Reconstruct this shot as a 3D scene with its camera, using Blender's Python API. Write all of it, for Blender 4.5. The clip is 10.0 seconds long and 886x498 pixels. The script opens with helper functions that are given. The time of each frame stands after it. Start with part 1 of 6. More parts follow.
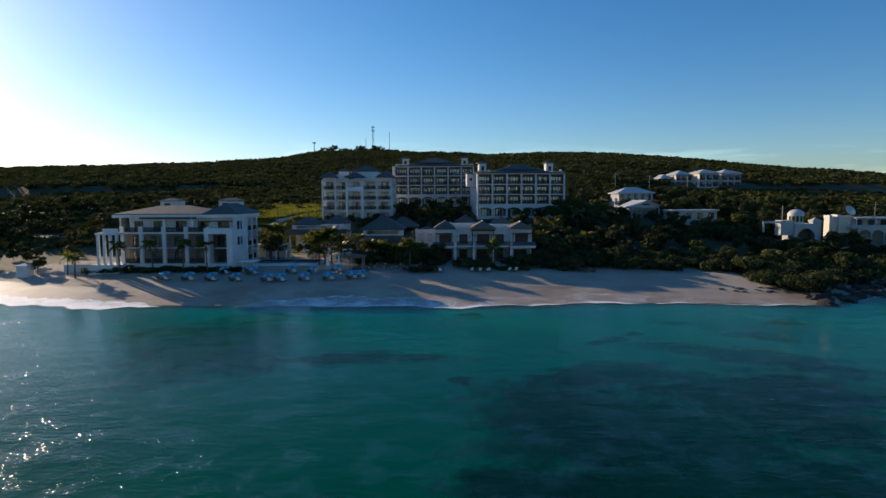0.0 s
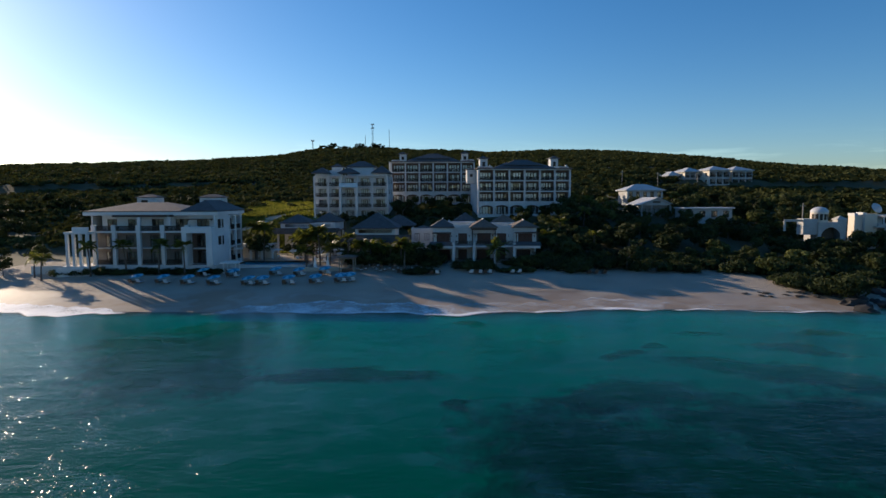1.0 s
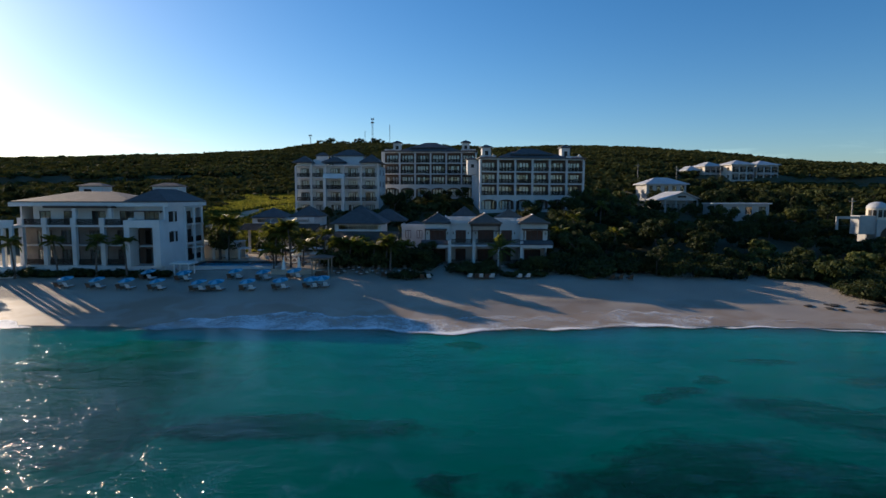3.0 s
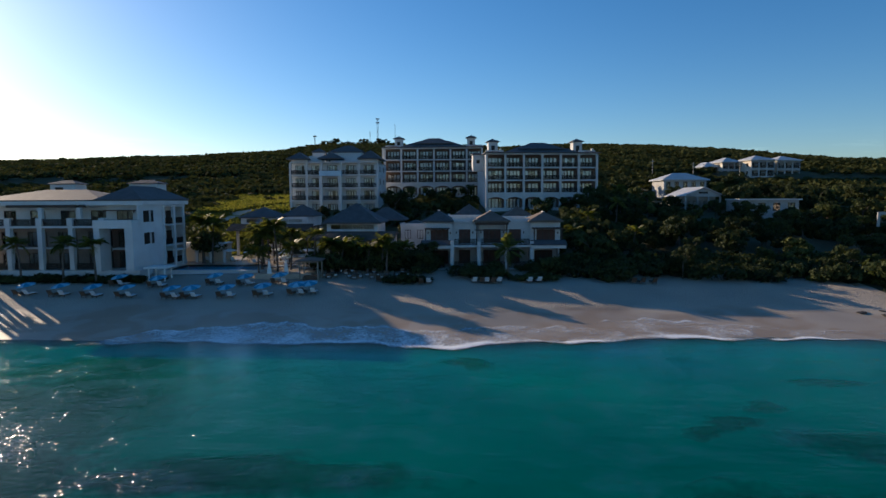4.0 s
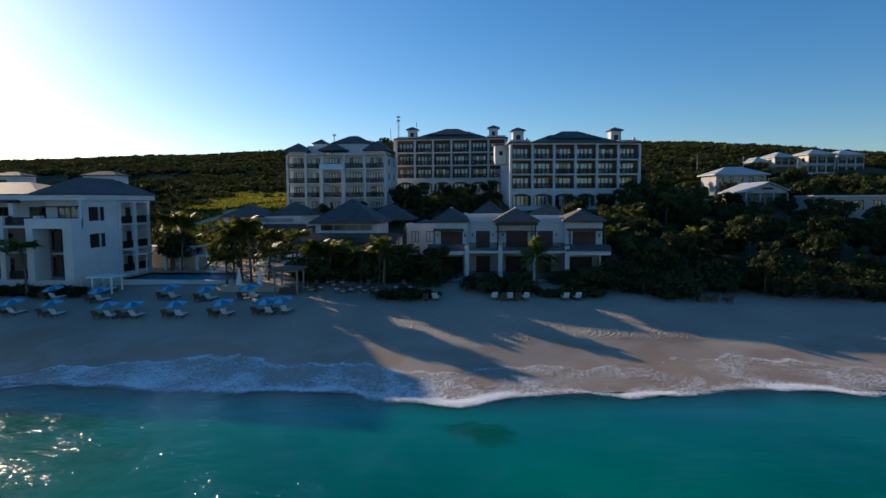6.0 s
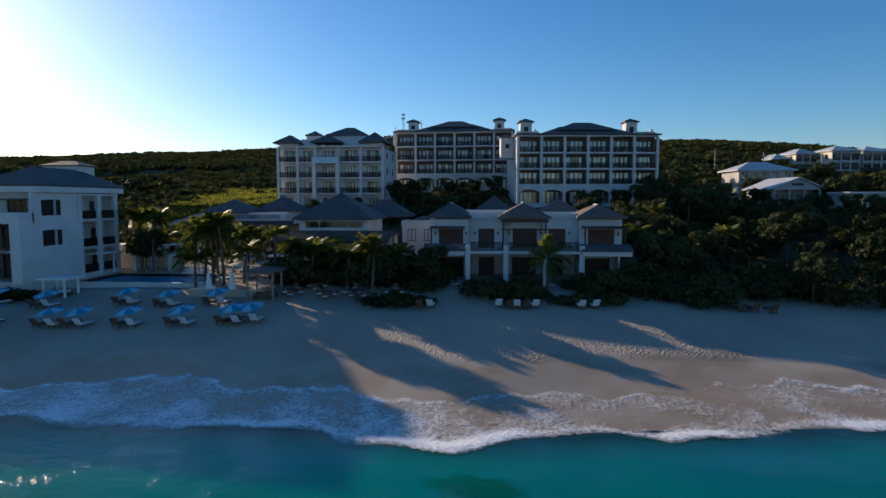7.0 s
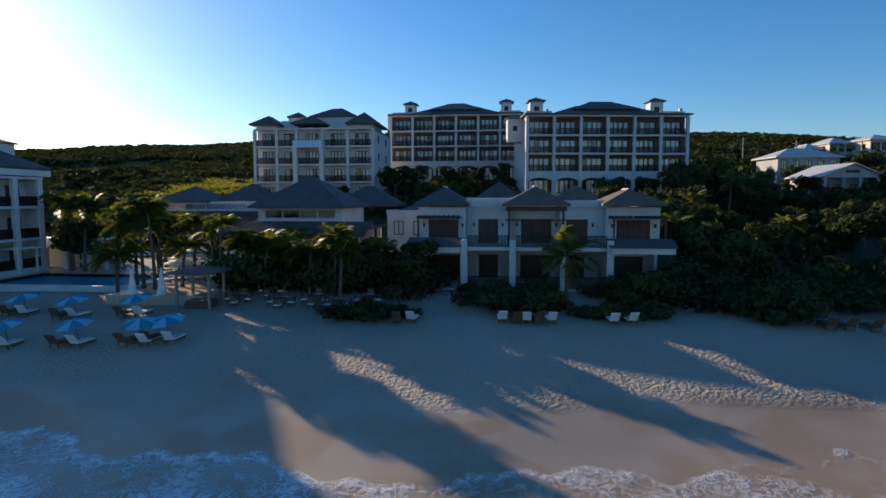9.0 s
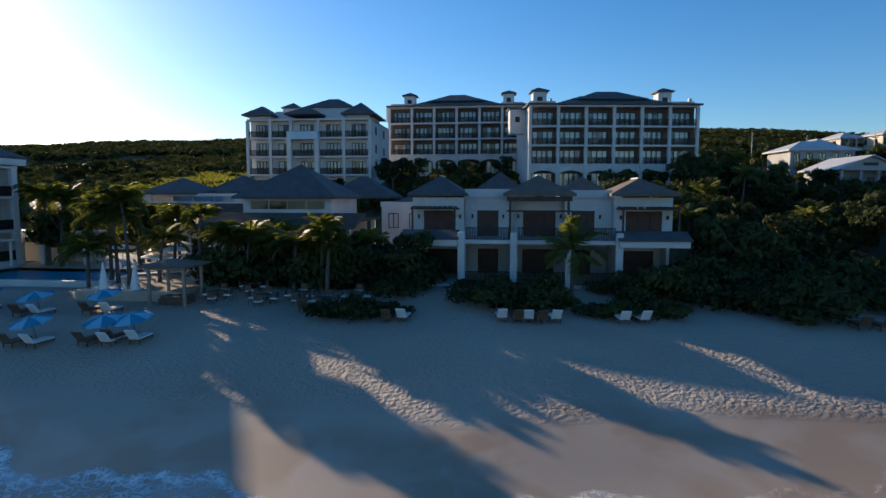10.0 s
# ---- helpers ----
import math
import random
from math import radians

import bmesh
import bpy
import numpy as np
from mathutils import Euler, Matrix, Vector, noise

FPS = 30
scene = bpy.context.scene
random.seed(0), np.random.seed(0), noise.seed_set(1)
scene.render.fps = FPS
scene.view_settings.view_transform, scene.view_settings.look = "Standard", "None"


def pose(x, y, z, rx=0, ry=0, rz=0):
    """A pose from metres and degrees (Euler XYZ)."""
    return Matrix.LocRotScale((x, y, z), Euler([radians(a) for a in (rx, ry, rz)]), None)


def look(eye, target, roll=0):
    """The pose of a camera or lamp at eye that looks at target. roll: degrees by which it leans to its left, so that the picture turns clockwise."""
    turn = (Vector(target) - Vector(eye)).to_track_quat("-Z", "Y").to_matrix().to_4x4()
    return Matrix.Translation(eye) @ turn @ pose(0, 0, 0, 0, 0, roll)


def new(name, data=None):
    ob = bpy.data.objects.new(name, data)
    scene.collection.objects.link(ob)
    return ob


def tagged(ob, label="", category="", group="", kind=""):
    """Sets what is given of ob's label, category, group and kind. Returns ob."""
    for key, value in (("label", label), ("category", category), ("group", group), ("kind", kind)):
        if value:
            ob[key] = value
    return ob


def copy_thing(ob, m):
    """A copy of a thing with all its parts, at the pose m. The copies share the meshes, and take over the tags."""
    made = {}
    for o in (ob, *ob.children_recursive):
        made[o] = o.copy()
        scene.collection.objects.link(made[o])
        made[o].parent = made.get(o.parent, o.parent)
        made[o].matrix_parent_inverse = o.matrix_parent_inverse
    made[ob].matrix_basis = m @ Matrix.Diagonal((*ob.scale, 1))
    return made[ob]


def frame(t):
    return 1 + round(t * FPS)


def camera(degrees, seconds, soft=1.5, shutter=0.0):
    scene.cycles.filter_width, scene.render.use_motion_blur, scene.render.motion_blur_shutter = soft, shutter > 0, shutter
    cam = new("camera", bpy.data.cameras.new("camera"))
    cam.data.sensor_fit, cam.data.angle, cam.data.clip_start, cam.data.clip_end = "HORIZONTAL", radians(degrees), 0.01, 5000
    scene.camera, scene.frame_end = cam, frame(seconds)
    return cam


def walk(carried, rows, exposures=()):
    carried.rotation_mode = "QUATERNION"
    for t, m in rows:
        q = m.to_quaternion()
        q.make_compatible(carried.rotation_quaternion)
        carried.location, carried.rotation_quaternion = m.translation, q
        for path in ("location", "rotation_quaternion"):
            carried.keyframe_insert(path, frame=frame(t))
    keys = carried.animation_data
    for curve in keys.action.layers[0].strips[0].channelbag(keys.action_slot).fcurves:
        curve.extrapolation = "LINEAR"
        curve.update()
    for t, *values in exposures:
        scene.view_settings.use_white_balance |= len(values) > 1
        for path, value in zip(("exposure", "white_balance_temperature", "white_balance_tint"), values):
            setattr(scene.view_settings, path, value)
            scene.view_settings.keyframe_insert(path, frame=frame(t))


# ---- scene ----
cam = camera(75.7, 10.0)
PATH = [
    (0, (0.753, 0.106, 18.661), (0.731, 2.098, 18.485), -0.2),
    (0.5, (1.104, 4.772, 18.385), (1.079, 6.764, 18.207), -0.2),
    (1, (1.511, 9.423, 18.017), (1.483, 11.415, 17.839), -0.2),
    (1.5, (1.917, 13.939, 17.552), (1.887, 15.931, 17.375), -0.2),
    (2, (2.162, 18.593, 17.107), (2.132, 20.585, 16.93), -0.2),
    (2.5, (2.509, 23.212, 16.676), (2.477, 25.204, 16.499), -0.2),
    (2.7, (2.682, 25.05, 16.597), (2.648, 27.042, 16.416), -0.0),
    (4, (3.722, 36.99, 15.46), (3.653, 38.981, 15.286), -0.3),
    (4.5, (4.023, 41.396, 15.192), (3.924, 43.386, 15.021), -0.2),
    (5, (4.251, 45.917, 14.882), (4.127, 47.906, 14.713), -0.2),
    (5.5, (4.436, 50.39, 14.667), (4.294, 52.378, 14.498), -0.1),
    (5.7, (4.514, 52.153, 14.613), (4.367, 54.14, 14.445), -0.2),
    (7, (4.897, 63.385, 13.722), (4.721, 65.37, 13.555), -0.1),
    (7.5, (4.965, 67.312, 13.399), (4.782, 69.297, 13.23), -0.1),
    (8, (5.037, 70.964, 13.025), (4.848, 72.948, 12.856), -0.1),
    (8.5, (5.192, 74.313, 12.702), (4.996, 76.296, 12.529), -0.0),
    (9, (5.279, 77.058, 12.397), (5.077, 79.04, 12.221), 0.0),
    (9.5, (5.385, 79.241, 12.044), (5.18, 81.223, 11.867), 0.1),
    (10, (5.503, 80.627, 11.667), (5.291, 82.608, 11.484), 0.1),
]
EXPOSURES = [(0.0, 0.38, 5620.0, 10.0), (5.5, 0.39, 5620.0, 10.0), (7.5, 0.46, 5620.0, 10.0), (9.0, 0.59, 5620.0, 10.0), (10.0, 0.68, 5620.0, 10.0)]
walk(cam, [(t, look(eye, target, roll)) for t, eye, target, roll in PATH], EXPOSURES)

# ---- light ----
SUN_TURN, SUN_UP = 51.0, 15.9          # degrees left of the +y axis, degrees above the horizon
world = bpy.data.worlds.new("world")
scene.world = world
world.use_nodes = True
wn = world.node_tree
sky = wn.nodes.new("ShaderNodeTexSky")
sky.sky_type = "NISHITA"
sky.sun_disc = False
sky.sun_elevation = radians(SUN_UP)
sky.sun_rotation = radians(-SUN_TURN)
sky.air_density, sky.dust_density, sky.ozone_density = 1.0, 0.4, 3.0
wn.nodes["Background"].inputs["Strength"].default_value = 0.089
# thin bright cloud banks low over the horizon
way = wn.nodes.new("ShaderNodeTexCoord")
flat, puffs, lift = wn.nodes.new("ShaderNodeMapping"), wn.nodes.new("ShaderNodeTexNoise"), wn.nodes.new("ShaderNodeSeparateXYZ")
flat.inputs["Scale"].default_value = (1.0, 1.0, 9.0)
wn.links.new(way.outputs["Generated"], flat.inputs["Vector"])
wn.links.new(flat.outputs["Vector"], puffs.inputs["Vector"])
wn.links.new(way.outputs["Generated"], lift.inputs[0])
puffs.inputs["Scale"].default_value, puffs.inputs["Detail"].default_value, puffs.inputs["Roughness"].default_value = 5.0, 8, 0.6
bank, thin_out, cover = wn.nodes.new("ShaderNodeMapRange"), wn.nodes.new("ShaderNodeMapRange"), wn.nodes.new("ShaderNodeMath")
bank.inputs["From Min"].default_value, bank.inputs["From Max"].default_value = 0.50, 0.66
thin_out.inputs["From Min"].default_value, thin_out.inputs["From Max"].default_value = 0.065, 0.10
thin_out.inputs["To Min"].default_value, thin_out.inputs["To Max"].default_value = 0.55, 0.0
cover.operation = "MULTIPLY"
wn.links.new(puffs.outputs["Fac"], bank.inputs["Value"])
wn.links.new(lift.outputs["Z"], thin_out.inputs["Value"])
wn.links.new(bank.outputs["Result"], cover.inputs[0])
wn.links.new(thin_out.outputs["Result"], cover.inputs[1])
cloudy = wn.nodes.new("ShaderNodeMix")
cloudy.data_type, cloudy.blend_type = "RGBA", "MULTIPLY"
cloudy.inputs["B"].default_value = (1.75, 1.6, 1.45, 1)
wn.links.new(cover.outputs[0], cloudy.inputs["Factor"])
# clear sea air: a shade deeper blue than the plain model
clear_air = wn.nodes.new("ShaderNodeHueSaturation")
clear_air.inputs["Saturation"].default_value = 1.24
wn.links.new(sky.outputs["Color"], clear_air.inputs["Color"])
wn.links.new(clear_air.outputs["Color"], cloudy.inputs["A"])
wn.links.new(cloudy.outputs["Result"], wn.nodes["Background"].inputs["Color"])
sun_data = bpy.data.lights.new("sun", "SUN")
sun_data.energy, sun_data.angle, sun_data.color = 5.0, radians(0.6), (1.0, 0.73, 0.46)
sun = new("sun", sun_data)
sun_way = Vector((-math.sin(radians(SUN_TURN)) * math.cos(radians(SUN_UP)), math.cos(radians(SUN_TURN)) * math.cos(radians(SUN_UP)), math.sin(radians(SUN_UP))))
sun.matrix_world = look(sun_way * 400, (0, 0, 0))


# ---- materials ----
def nodes_of(name):
    m = bpy.data.materials.new(name)
    m.use_nodes = True
    return m, m.node_tree.nodes, m.node_tree.links, m.node_tree.nodes["Principled BSDF"]


def mat(name, a, b, size=1.0, rough=0.7, bump=0.0, metal=0.0, fine=None, islands=0.0, objects=0.0, thin=0.0, spec=0.5):
    """A surface that wanders between colours a and b at two sizes (metres), with fine relief."""
    m, n, l, p = nodes_of(name)
    geo = n.new("ShaderNodeNewGeometry")
    big, small = n.new("ShaderNodeTexNoise"), n.new("ShaderNodeTexNoise")
    for tex, s, d in ((big, 1 / size, 4), (small, 6 / size if fine is None else 1 / fine, 6)):
        tex.inputs["Scale"].default_value, tex.inputs["Detail"].default_value = s, d
        l.new(geo.outputs["Position"], tex.inputs["Vector"])
    add = n.new("ShaderNodeMath")
    add.operation = "MULTIPLY_ADD"
    add.inputs[1].default_value = 0.5
    l.new(small.outputs["Fac"], add.inputs[0])
    half = n.new("ShaderNodeMath")
    half.operation = "MULTIPLY"
    half.inputs[1].default_value = 0.5
    l.new(big.outputs["Fac"], half.inputs[0])
    l.new(half.outputs[0], add.inputs[2])
    last = add.outputs[0]
    for amount, source in ((islands, geo.outputs["Random Per Island"]), (objects, None)):
        if amount:
            if source is None:
                source = n.new("ShaderNodeObjectInfo").outputs["Random"]
            more = n.new("ShaderNodeMath")
            more.operation = "MULTIPLY_ADD"
            more.inputs[1].default_value = amount
            l.new(source, more.inputs[0])
            sub = n.new("ShaderNodeMath")
            sub.operation = "SUBTRACT"
            sub.inputs[1].default_value = amount / 2
            l.new(last, sub.inputs[0])
            l.new(sub.outputs[0], more.inputs[2])
            last = more.outputs[0]
    ramp = n.new("ShaderNodeValToRGB")
    ramp.color_ramp.elements[0].position, ramp.color_ramp.elements[1].position = 0.32, 0.68
    ramp.color_ramp.elements[0].color, ramp.color_ramp.elements[1].color = (*a, 1), (*b, 1)
    l.new(last, ramp.inputs["Fac"])
    l.new(ramp.outputs["Color"], p.inputs["Base Color"])
    p.inputs["Roughness"].default_value, p.inputs["Metallic"].default_value = rough, metal
    p.inputs["Specular IOR Level"].default_value = spec
    if thin:
        # leaves let light through
        through_light, both = n.new("ShaderNodeBsdfTranslucent"), n.new("ShaderNodeMixShader")
        warm = n.new("ShaderNodeMix")
        warm.data_type, warm.blend_type = "RGBA", "MULTIPLY"
        warm.inputs["Factor"].default_value = 1.0
        warm.inputs["B"].default_value = (1.6, 1.5, 0.7, 1)
        l.new(ramp.outputs["Color"], warm.inputs["A"])
        l.new(warm.outputs["Result"], through_light.inputs["Color"])
        both.inputs["Fac"].default_value = thin
        l.new(p.outputs["BSDF"], both.inputs[1])
        l.new(through_light.outputs["BSDF"], both.inputs[2])
        l.new(both.outputs["Shader"], n["Material Output"].inputs["Surface"])
    if bump:
        bp = n.new("ShaderNodeBump")
        bp.inputs["Strength"].default_value, bp.inputs["Distance"].default_value = 0.6, bump
        l.new(small.outputs["Fac"], bp.inputs["Height"])
        l.new(bp.outputs["Normal"], p.inputs["Normal"])
    return m


STUCCO = mat("white stucco", (0.50, 0.495, 0.48), (0.67, 0.665, 0.65), 2.5, 0.85, 0.01, fine=0.15)
STUCCO_GREY = mat("weathered white render", (0.30, 0.30, 0.29), (0.46, 0.45, 0.43), 2.0, 0.9, 0.01, fine=0.2)
STUCCO_WARM = mat("cream stucco", (0.58, 0.50, 0.40), (0.70, 0.62, 0.50), 2.5, 0.85, 0.01, fine=0.15)
SLAB = mat("pale concrete", (0.48, 0.475, 0.46), (0.64, 0.635, 0.62), 1.5, 0.8, 0.01, fine=0.1)
SHINGLE = mat("dark grey shingles", (0.050, 0.048, 0.048), (0.105, 0.10, 0.098), 1.2, 0.75, 0.03, fine=0.18)
SHINGLE_BROWN = mat("brown shingles", (0.09, 0.07, 0.055), (0.17, 0.13, 0.10), 1.2, 0.8, 0.03, fine=0.18)
METAL_ROOF = mat("white metal roof", (0.36, 0.37, 0.38), (0.52, 0.53, 0.54), 3.0, 0.5, 0.005)
DARK_WOOD = mat("dark stained wood", (0.025, 0.015, 0.010), (0.07, 0.04, 0.025), 0.6, 0.55, 0.005, fine=0.05)
RAIL = mat("dark bronze metal", (0.020, 0.017, 0.015), (0.04, 0.035, 0.03), 0.5, 0.45, 0.0, 0.6)
BAY_WALL = mat("brown balcony wall", (0.085, 0.055, 0.040), (0.15, 0.10, 0.075), 1.5, 0.8, 0.01, fine=0.15)
DOOR_WOOD = mat("red brown louvred wood", (0.045, 0.018, 0.012), (0.11, 0.045, 0.03), 0.5, 0.6, 0.01, fine=0.04)
PALE_BLUE = mat("pale blue painted render", (0.38, 0.52, 0.62), (0.50, 0.64, 0.73), 1.5, 0.8, 0.005)
CURTAIN = mat("off white curtain", (0.68, 0.67, 0.65), (0.84, 0.83, 0.80), 0.4, 0.9, 0.01)
# wall colour darkened in place of the shade indoors and behind columns
SHADE_WALL = mat("wall darkened for indoor shade", (0.16, 0.14, 0.12), (0.24, 0.21, 0.18), 1.0, 0.9)
BARK = mat("grey brown bark", (0.06, 0.05, 0.04), (0.15, 0.12, 0.10), 0.5, 0.9, 0.02, fine=0.06)
LEAF = mat("dark green leaves", (0.018, 0.027, 0.011), (0.062, 0.074, 0.027), 3.0, 0.65, islands=0.3, objects=0.35, thin=0.24, spec=0.08)
LEAF_OLIVE = mat("olive green leaves", (0.045, 0.058, 0.017), (0.12, 0.13, 0.04), 3.0, 0.65, islands=0.3, objects=0.3, thin=0.2, spec=0.08)
SCRUB = mat("dry scrub leaves", (0.030, 0.036, 0.014), (0.072, 0.076, 0.028), 30.0, 1.0, islands=0.12, fine=6.0, thin=0.14, spec=0.02)
PALM_LEAF = mat("palm leaves", (0.045, 0.058, 0.012), (0.15, 0.16, 0.04), 1.0, 0.5, islands=0.3, objects=0.2, thin=0.5, spec=0.3)
SOIL = mat("scrubby soil", (0.035, 0.040, 0.017), (0.085, 0.080, 0.035), 12.0, 0.95, 0.15, fine=0.8)
GRASS = mat("rough meadow grass", (0.09, 0.12, 0.025), (0.19, 0.21, 0.06), 8.0, 0.9, 0.1, fine=0.5)
MEADOW = mat("sunlit grass blades", (0.075, 0.090, 0.018), (0.16, 0.165, 0.045), 6.0, 0.8, islands=0.3, fine=1.0, thin=0.5, spec=0.05)
ROCK = mat("dark shore rock", (0.012, 0.011, 0.010), (0.045, 0.040, 0.034), 1.2, 0.85, 0.08, fine=0.2)
DECK = mat("terrace paving", (0.40, 0.33, 0.25), (0.56, 0.47, 0.36), 1.5, 0.36, 0.004, fine=0.2)
CANVAS_BLUE = mat("blue canvas", (0.03, 0.17, 0.29), (0.05, 0.25, 0.39), 0.7, 0.8, 0.005)
CANVAS_PALE = mat("pale blue canvas", (0.15, 0.38, 0.52), (0.24, 0.48, 0.62), 0.7, 0.8, 0.005)
CANVAS_WHITE = mat("white canvas", (0.68, 0.67, 0.64), (0.82, 0.81, 0.78), 0.7, 0.85, 0.005)
CUSHION = mat("white cushion cloth", (0.60, 0.60, 0.60), (0.76, 0.76, 0.76), 0.5, 0.9, 0.005)
WICKER = mat("brown wicker", (0.07, 0.04, 0.025), (0.16, 0.10, 0.06), 0.3, 0.7, 0.01, fine=0.04)
STEEL = mat("grey steel", (0.10, 0.10, 0.10), (0.2, 0.2, 0.2), 1.0, 0.45, 0.0, 0.7)
PALE_WOOD = mat("weathered pale wood", (0.20, 0.16, 0.12), (0.34, 0.28, 0.22), 0.6, 0.7, 0.005, fine=0.05)
POOL_TILE = mat("blue pool tiles", (0.28, 0.68, 0.82), (0.38, 0.78, 0.88), 0.6, 0.4, 0.003)
PATH_MAT = mat("pale gravel", (0.30, 0.27, 0.21), (0.42, 0.38, 0.30), 2.0, 0.95, 0.02, fine=0.2)


def sand_material():
    """Coral sand: trodden hollows on the upper beach, smooth, darker and shinier where the swash wets it."""
    m, n, l, p = nodes_of("pale coral sand")
    geo = n.new("ShaderNodeNewGeometry")
    xyz = n.new("ShaderNodeSeparateXYZ")
    l.new(geo.outputs["Position"], xyz.inputs[0])
    big, mid, fine = (n.new("ShaderNodeTexNoise") for _ in range(3))
    for tex, s, d in ((big, 0.12, 4), (mid, 4.0, 2), (fine, 30.0, 4)):
        tex.inputs["Scale"].default_value, tex.inputs["Detail"].default_value = s, d
        l.new(geo.outputs["Position"], tex.inputs["Vector"])
    dry = n.new("ShaderNodeValToRGB")
    dry.color_ramp.elements[0].position, dry.color_ramp.elements[1].position = 0.3, 0.7
    dry.color_ramp.elements[0].color, dry.color_ramp.elements[1].color = (0.31, 0.262, 0.205, 1), (0.44, 0.375, 0.295, 1)
    blend = n.new("ShaderNodeMix")
    blend.inputs["Factor"].default_value = 0.4
    l.new(big.outputs["Fac"], blend.inputs["A"])
    l.new(fine.outputs["Fac"], blend.inputs["B"])
    l.new(blend.outputs["Result"], dry.inputs["Fac"])
    # wetness by height above the sea, with an uneven edge
    edge = n.new("ShaderNodeMath")
    edge.operation = "MULTIPLY_ADD"
    edge.inputs[1].default_value = 1.6
    l.new(big.outputs["Fac"], edge.inputs[0])
    l.new(xyz.outputs["Z"], edge.inputs[2])
    wet = n.new("ShaderNodeMapRange")
    wet.inputs["From Min"].default_value, wet.inputs["From Max"].default_value = 2.45, 2.75
    wet.inputs["To Min"].default_value, wet.inputs["To Max"].default_value = 1.0, 0.0
    l.new(edge.outputs[0], wet.inputs["Value"])
    under = n.new("ShaderNodeMapRange")
    under.inputs["From Min"].default_value, under.inputs["From Max"].default_value = 0.35, 0.65
    l.new(xyz.outputs["Z"], under.inputs["Value"])
    above = n.new("ShaderNodeMath")
    above.operation = "MULTIPLY"
    l.new(wet.outputs["Result"], above.inputs[0])
    l.new(under.outputs["Result"], above.inputs[1])
    pale = n.new("ShaderNodeMix")
    pale.data_type = "RGBA"
    pale.inputs["A"].default_value = (0.86, 0.84, 0.80, 1)
    l.new(under.outputs["Result"], pale.inputs["Factor"])
    l.new(dry.outputs["Color"], pale.inputs["B"])
    tide, stain = n.new("ShaderNodeTexNoise"), n.new("ShaderNodeMapRange")
    tide.inputs["Scale"].default_value, tide.inputs["Detail"].default_value, tide.inputs["Distortion"].default_value = 0.22, 3, 0.6
    l.new(geo.outputs["Position"], tide.inputs["Vector"])
    stain.inputs["From Min"].default_value, stain.inputs["From Max"].default_value = 0.42, 0.56
    stain.inputs["To Min"].default_value = 0.3
    l.new(tide.outputs["Fac"], stain.inputs["Value"])
    soaked = n.new("ShaderNodeMath")
    soaked.operation = "MULTIPLY"
    l.new(above.outputs[0], soaked.inputs[0])
    l.new(stain.outputs["Result"], soaked.inputs[1])
    dark = n.new("ShaderNodeMix")
    dark.data_type, dark.blend_type = "RGBA", "MULTIPLY"
    dark.inputs["B"].default_value = (0.80, 0.70, 0.585, 1)
    l.new(soaked.outputs[0], dark.inputs["Factor"])
    l.new(pale.outputs["Result"], dark.inputs["A"])
    l.new(dark.outputs["Result"], p.inputs["Base Color"])
    rough = n.new("ShaderNodeMapRange")
    rough.inputs["To Min"].default_value, rough.inputs["To Max"].default_value = 0.9, 0.5
    l.new(wet.outputs["Result"], rough.inputs["Value"])
    l.new(rough.outputs["Result"], p.inputs["Roughness"])
    # footprints on the upper beach
    tread = n.new("ShaderNodeMapRange")
    tread.inputs["From Min"].default_value, tread.inputs["From Max"].default_value = 1.75, 2.05
    l.new(xyz.outputs["Z"], tread.inputs["Value"])
    h = n.new("ShaderNodeMath")
    h.operation = "MULTIPLY"
    l.new(mid.outputs["Fac"], h.inputs[0])
    l.new(tread.outputs["Result"], h.inputs[1])
    bump = n.new("ShaderNodeBump")
    bump.inputs["Strength"].default_value, bump.inputs["Distance"].default_value = 1.0, 0.23
    l.new(h.outputs[0], bump.inputs["Height"])
    grain = n.new("ShaderNodeBump")
    grain.inputs["Strength"].default_value, grain.inputs["Distance"].default_value = 0.4, 0.01
    l.new(fine.outputs["Fac"], grain.inputs["Height"])
    l.new(bump.outputs["Normal"], grain.inputs["Normal"])
    l.new(grain.outputs["Normal"], p.inputs["Normal"])
    return m


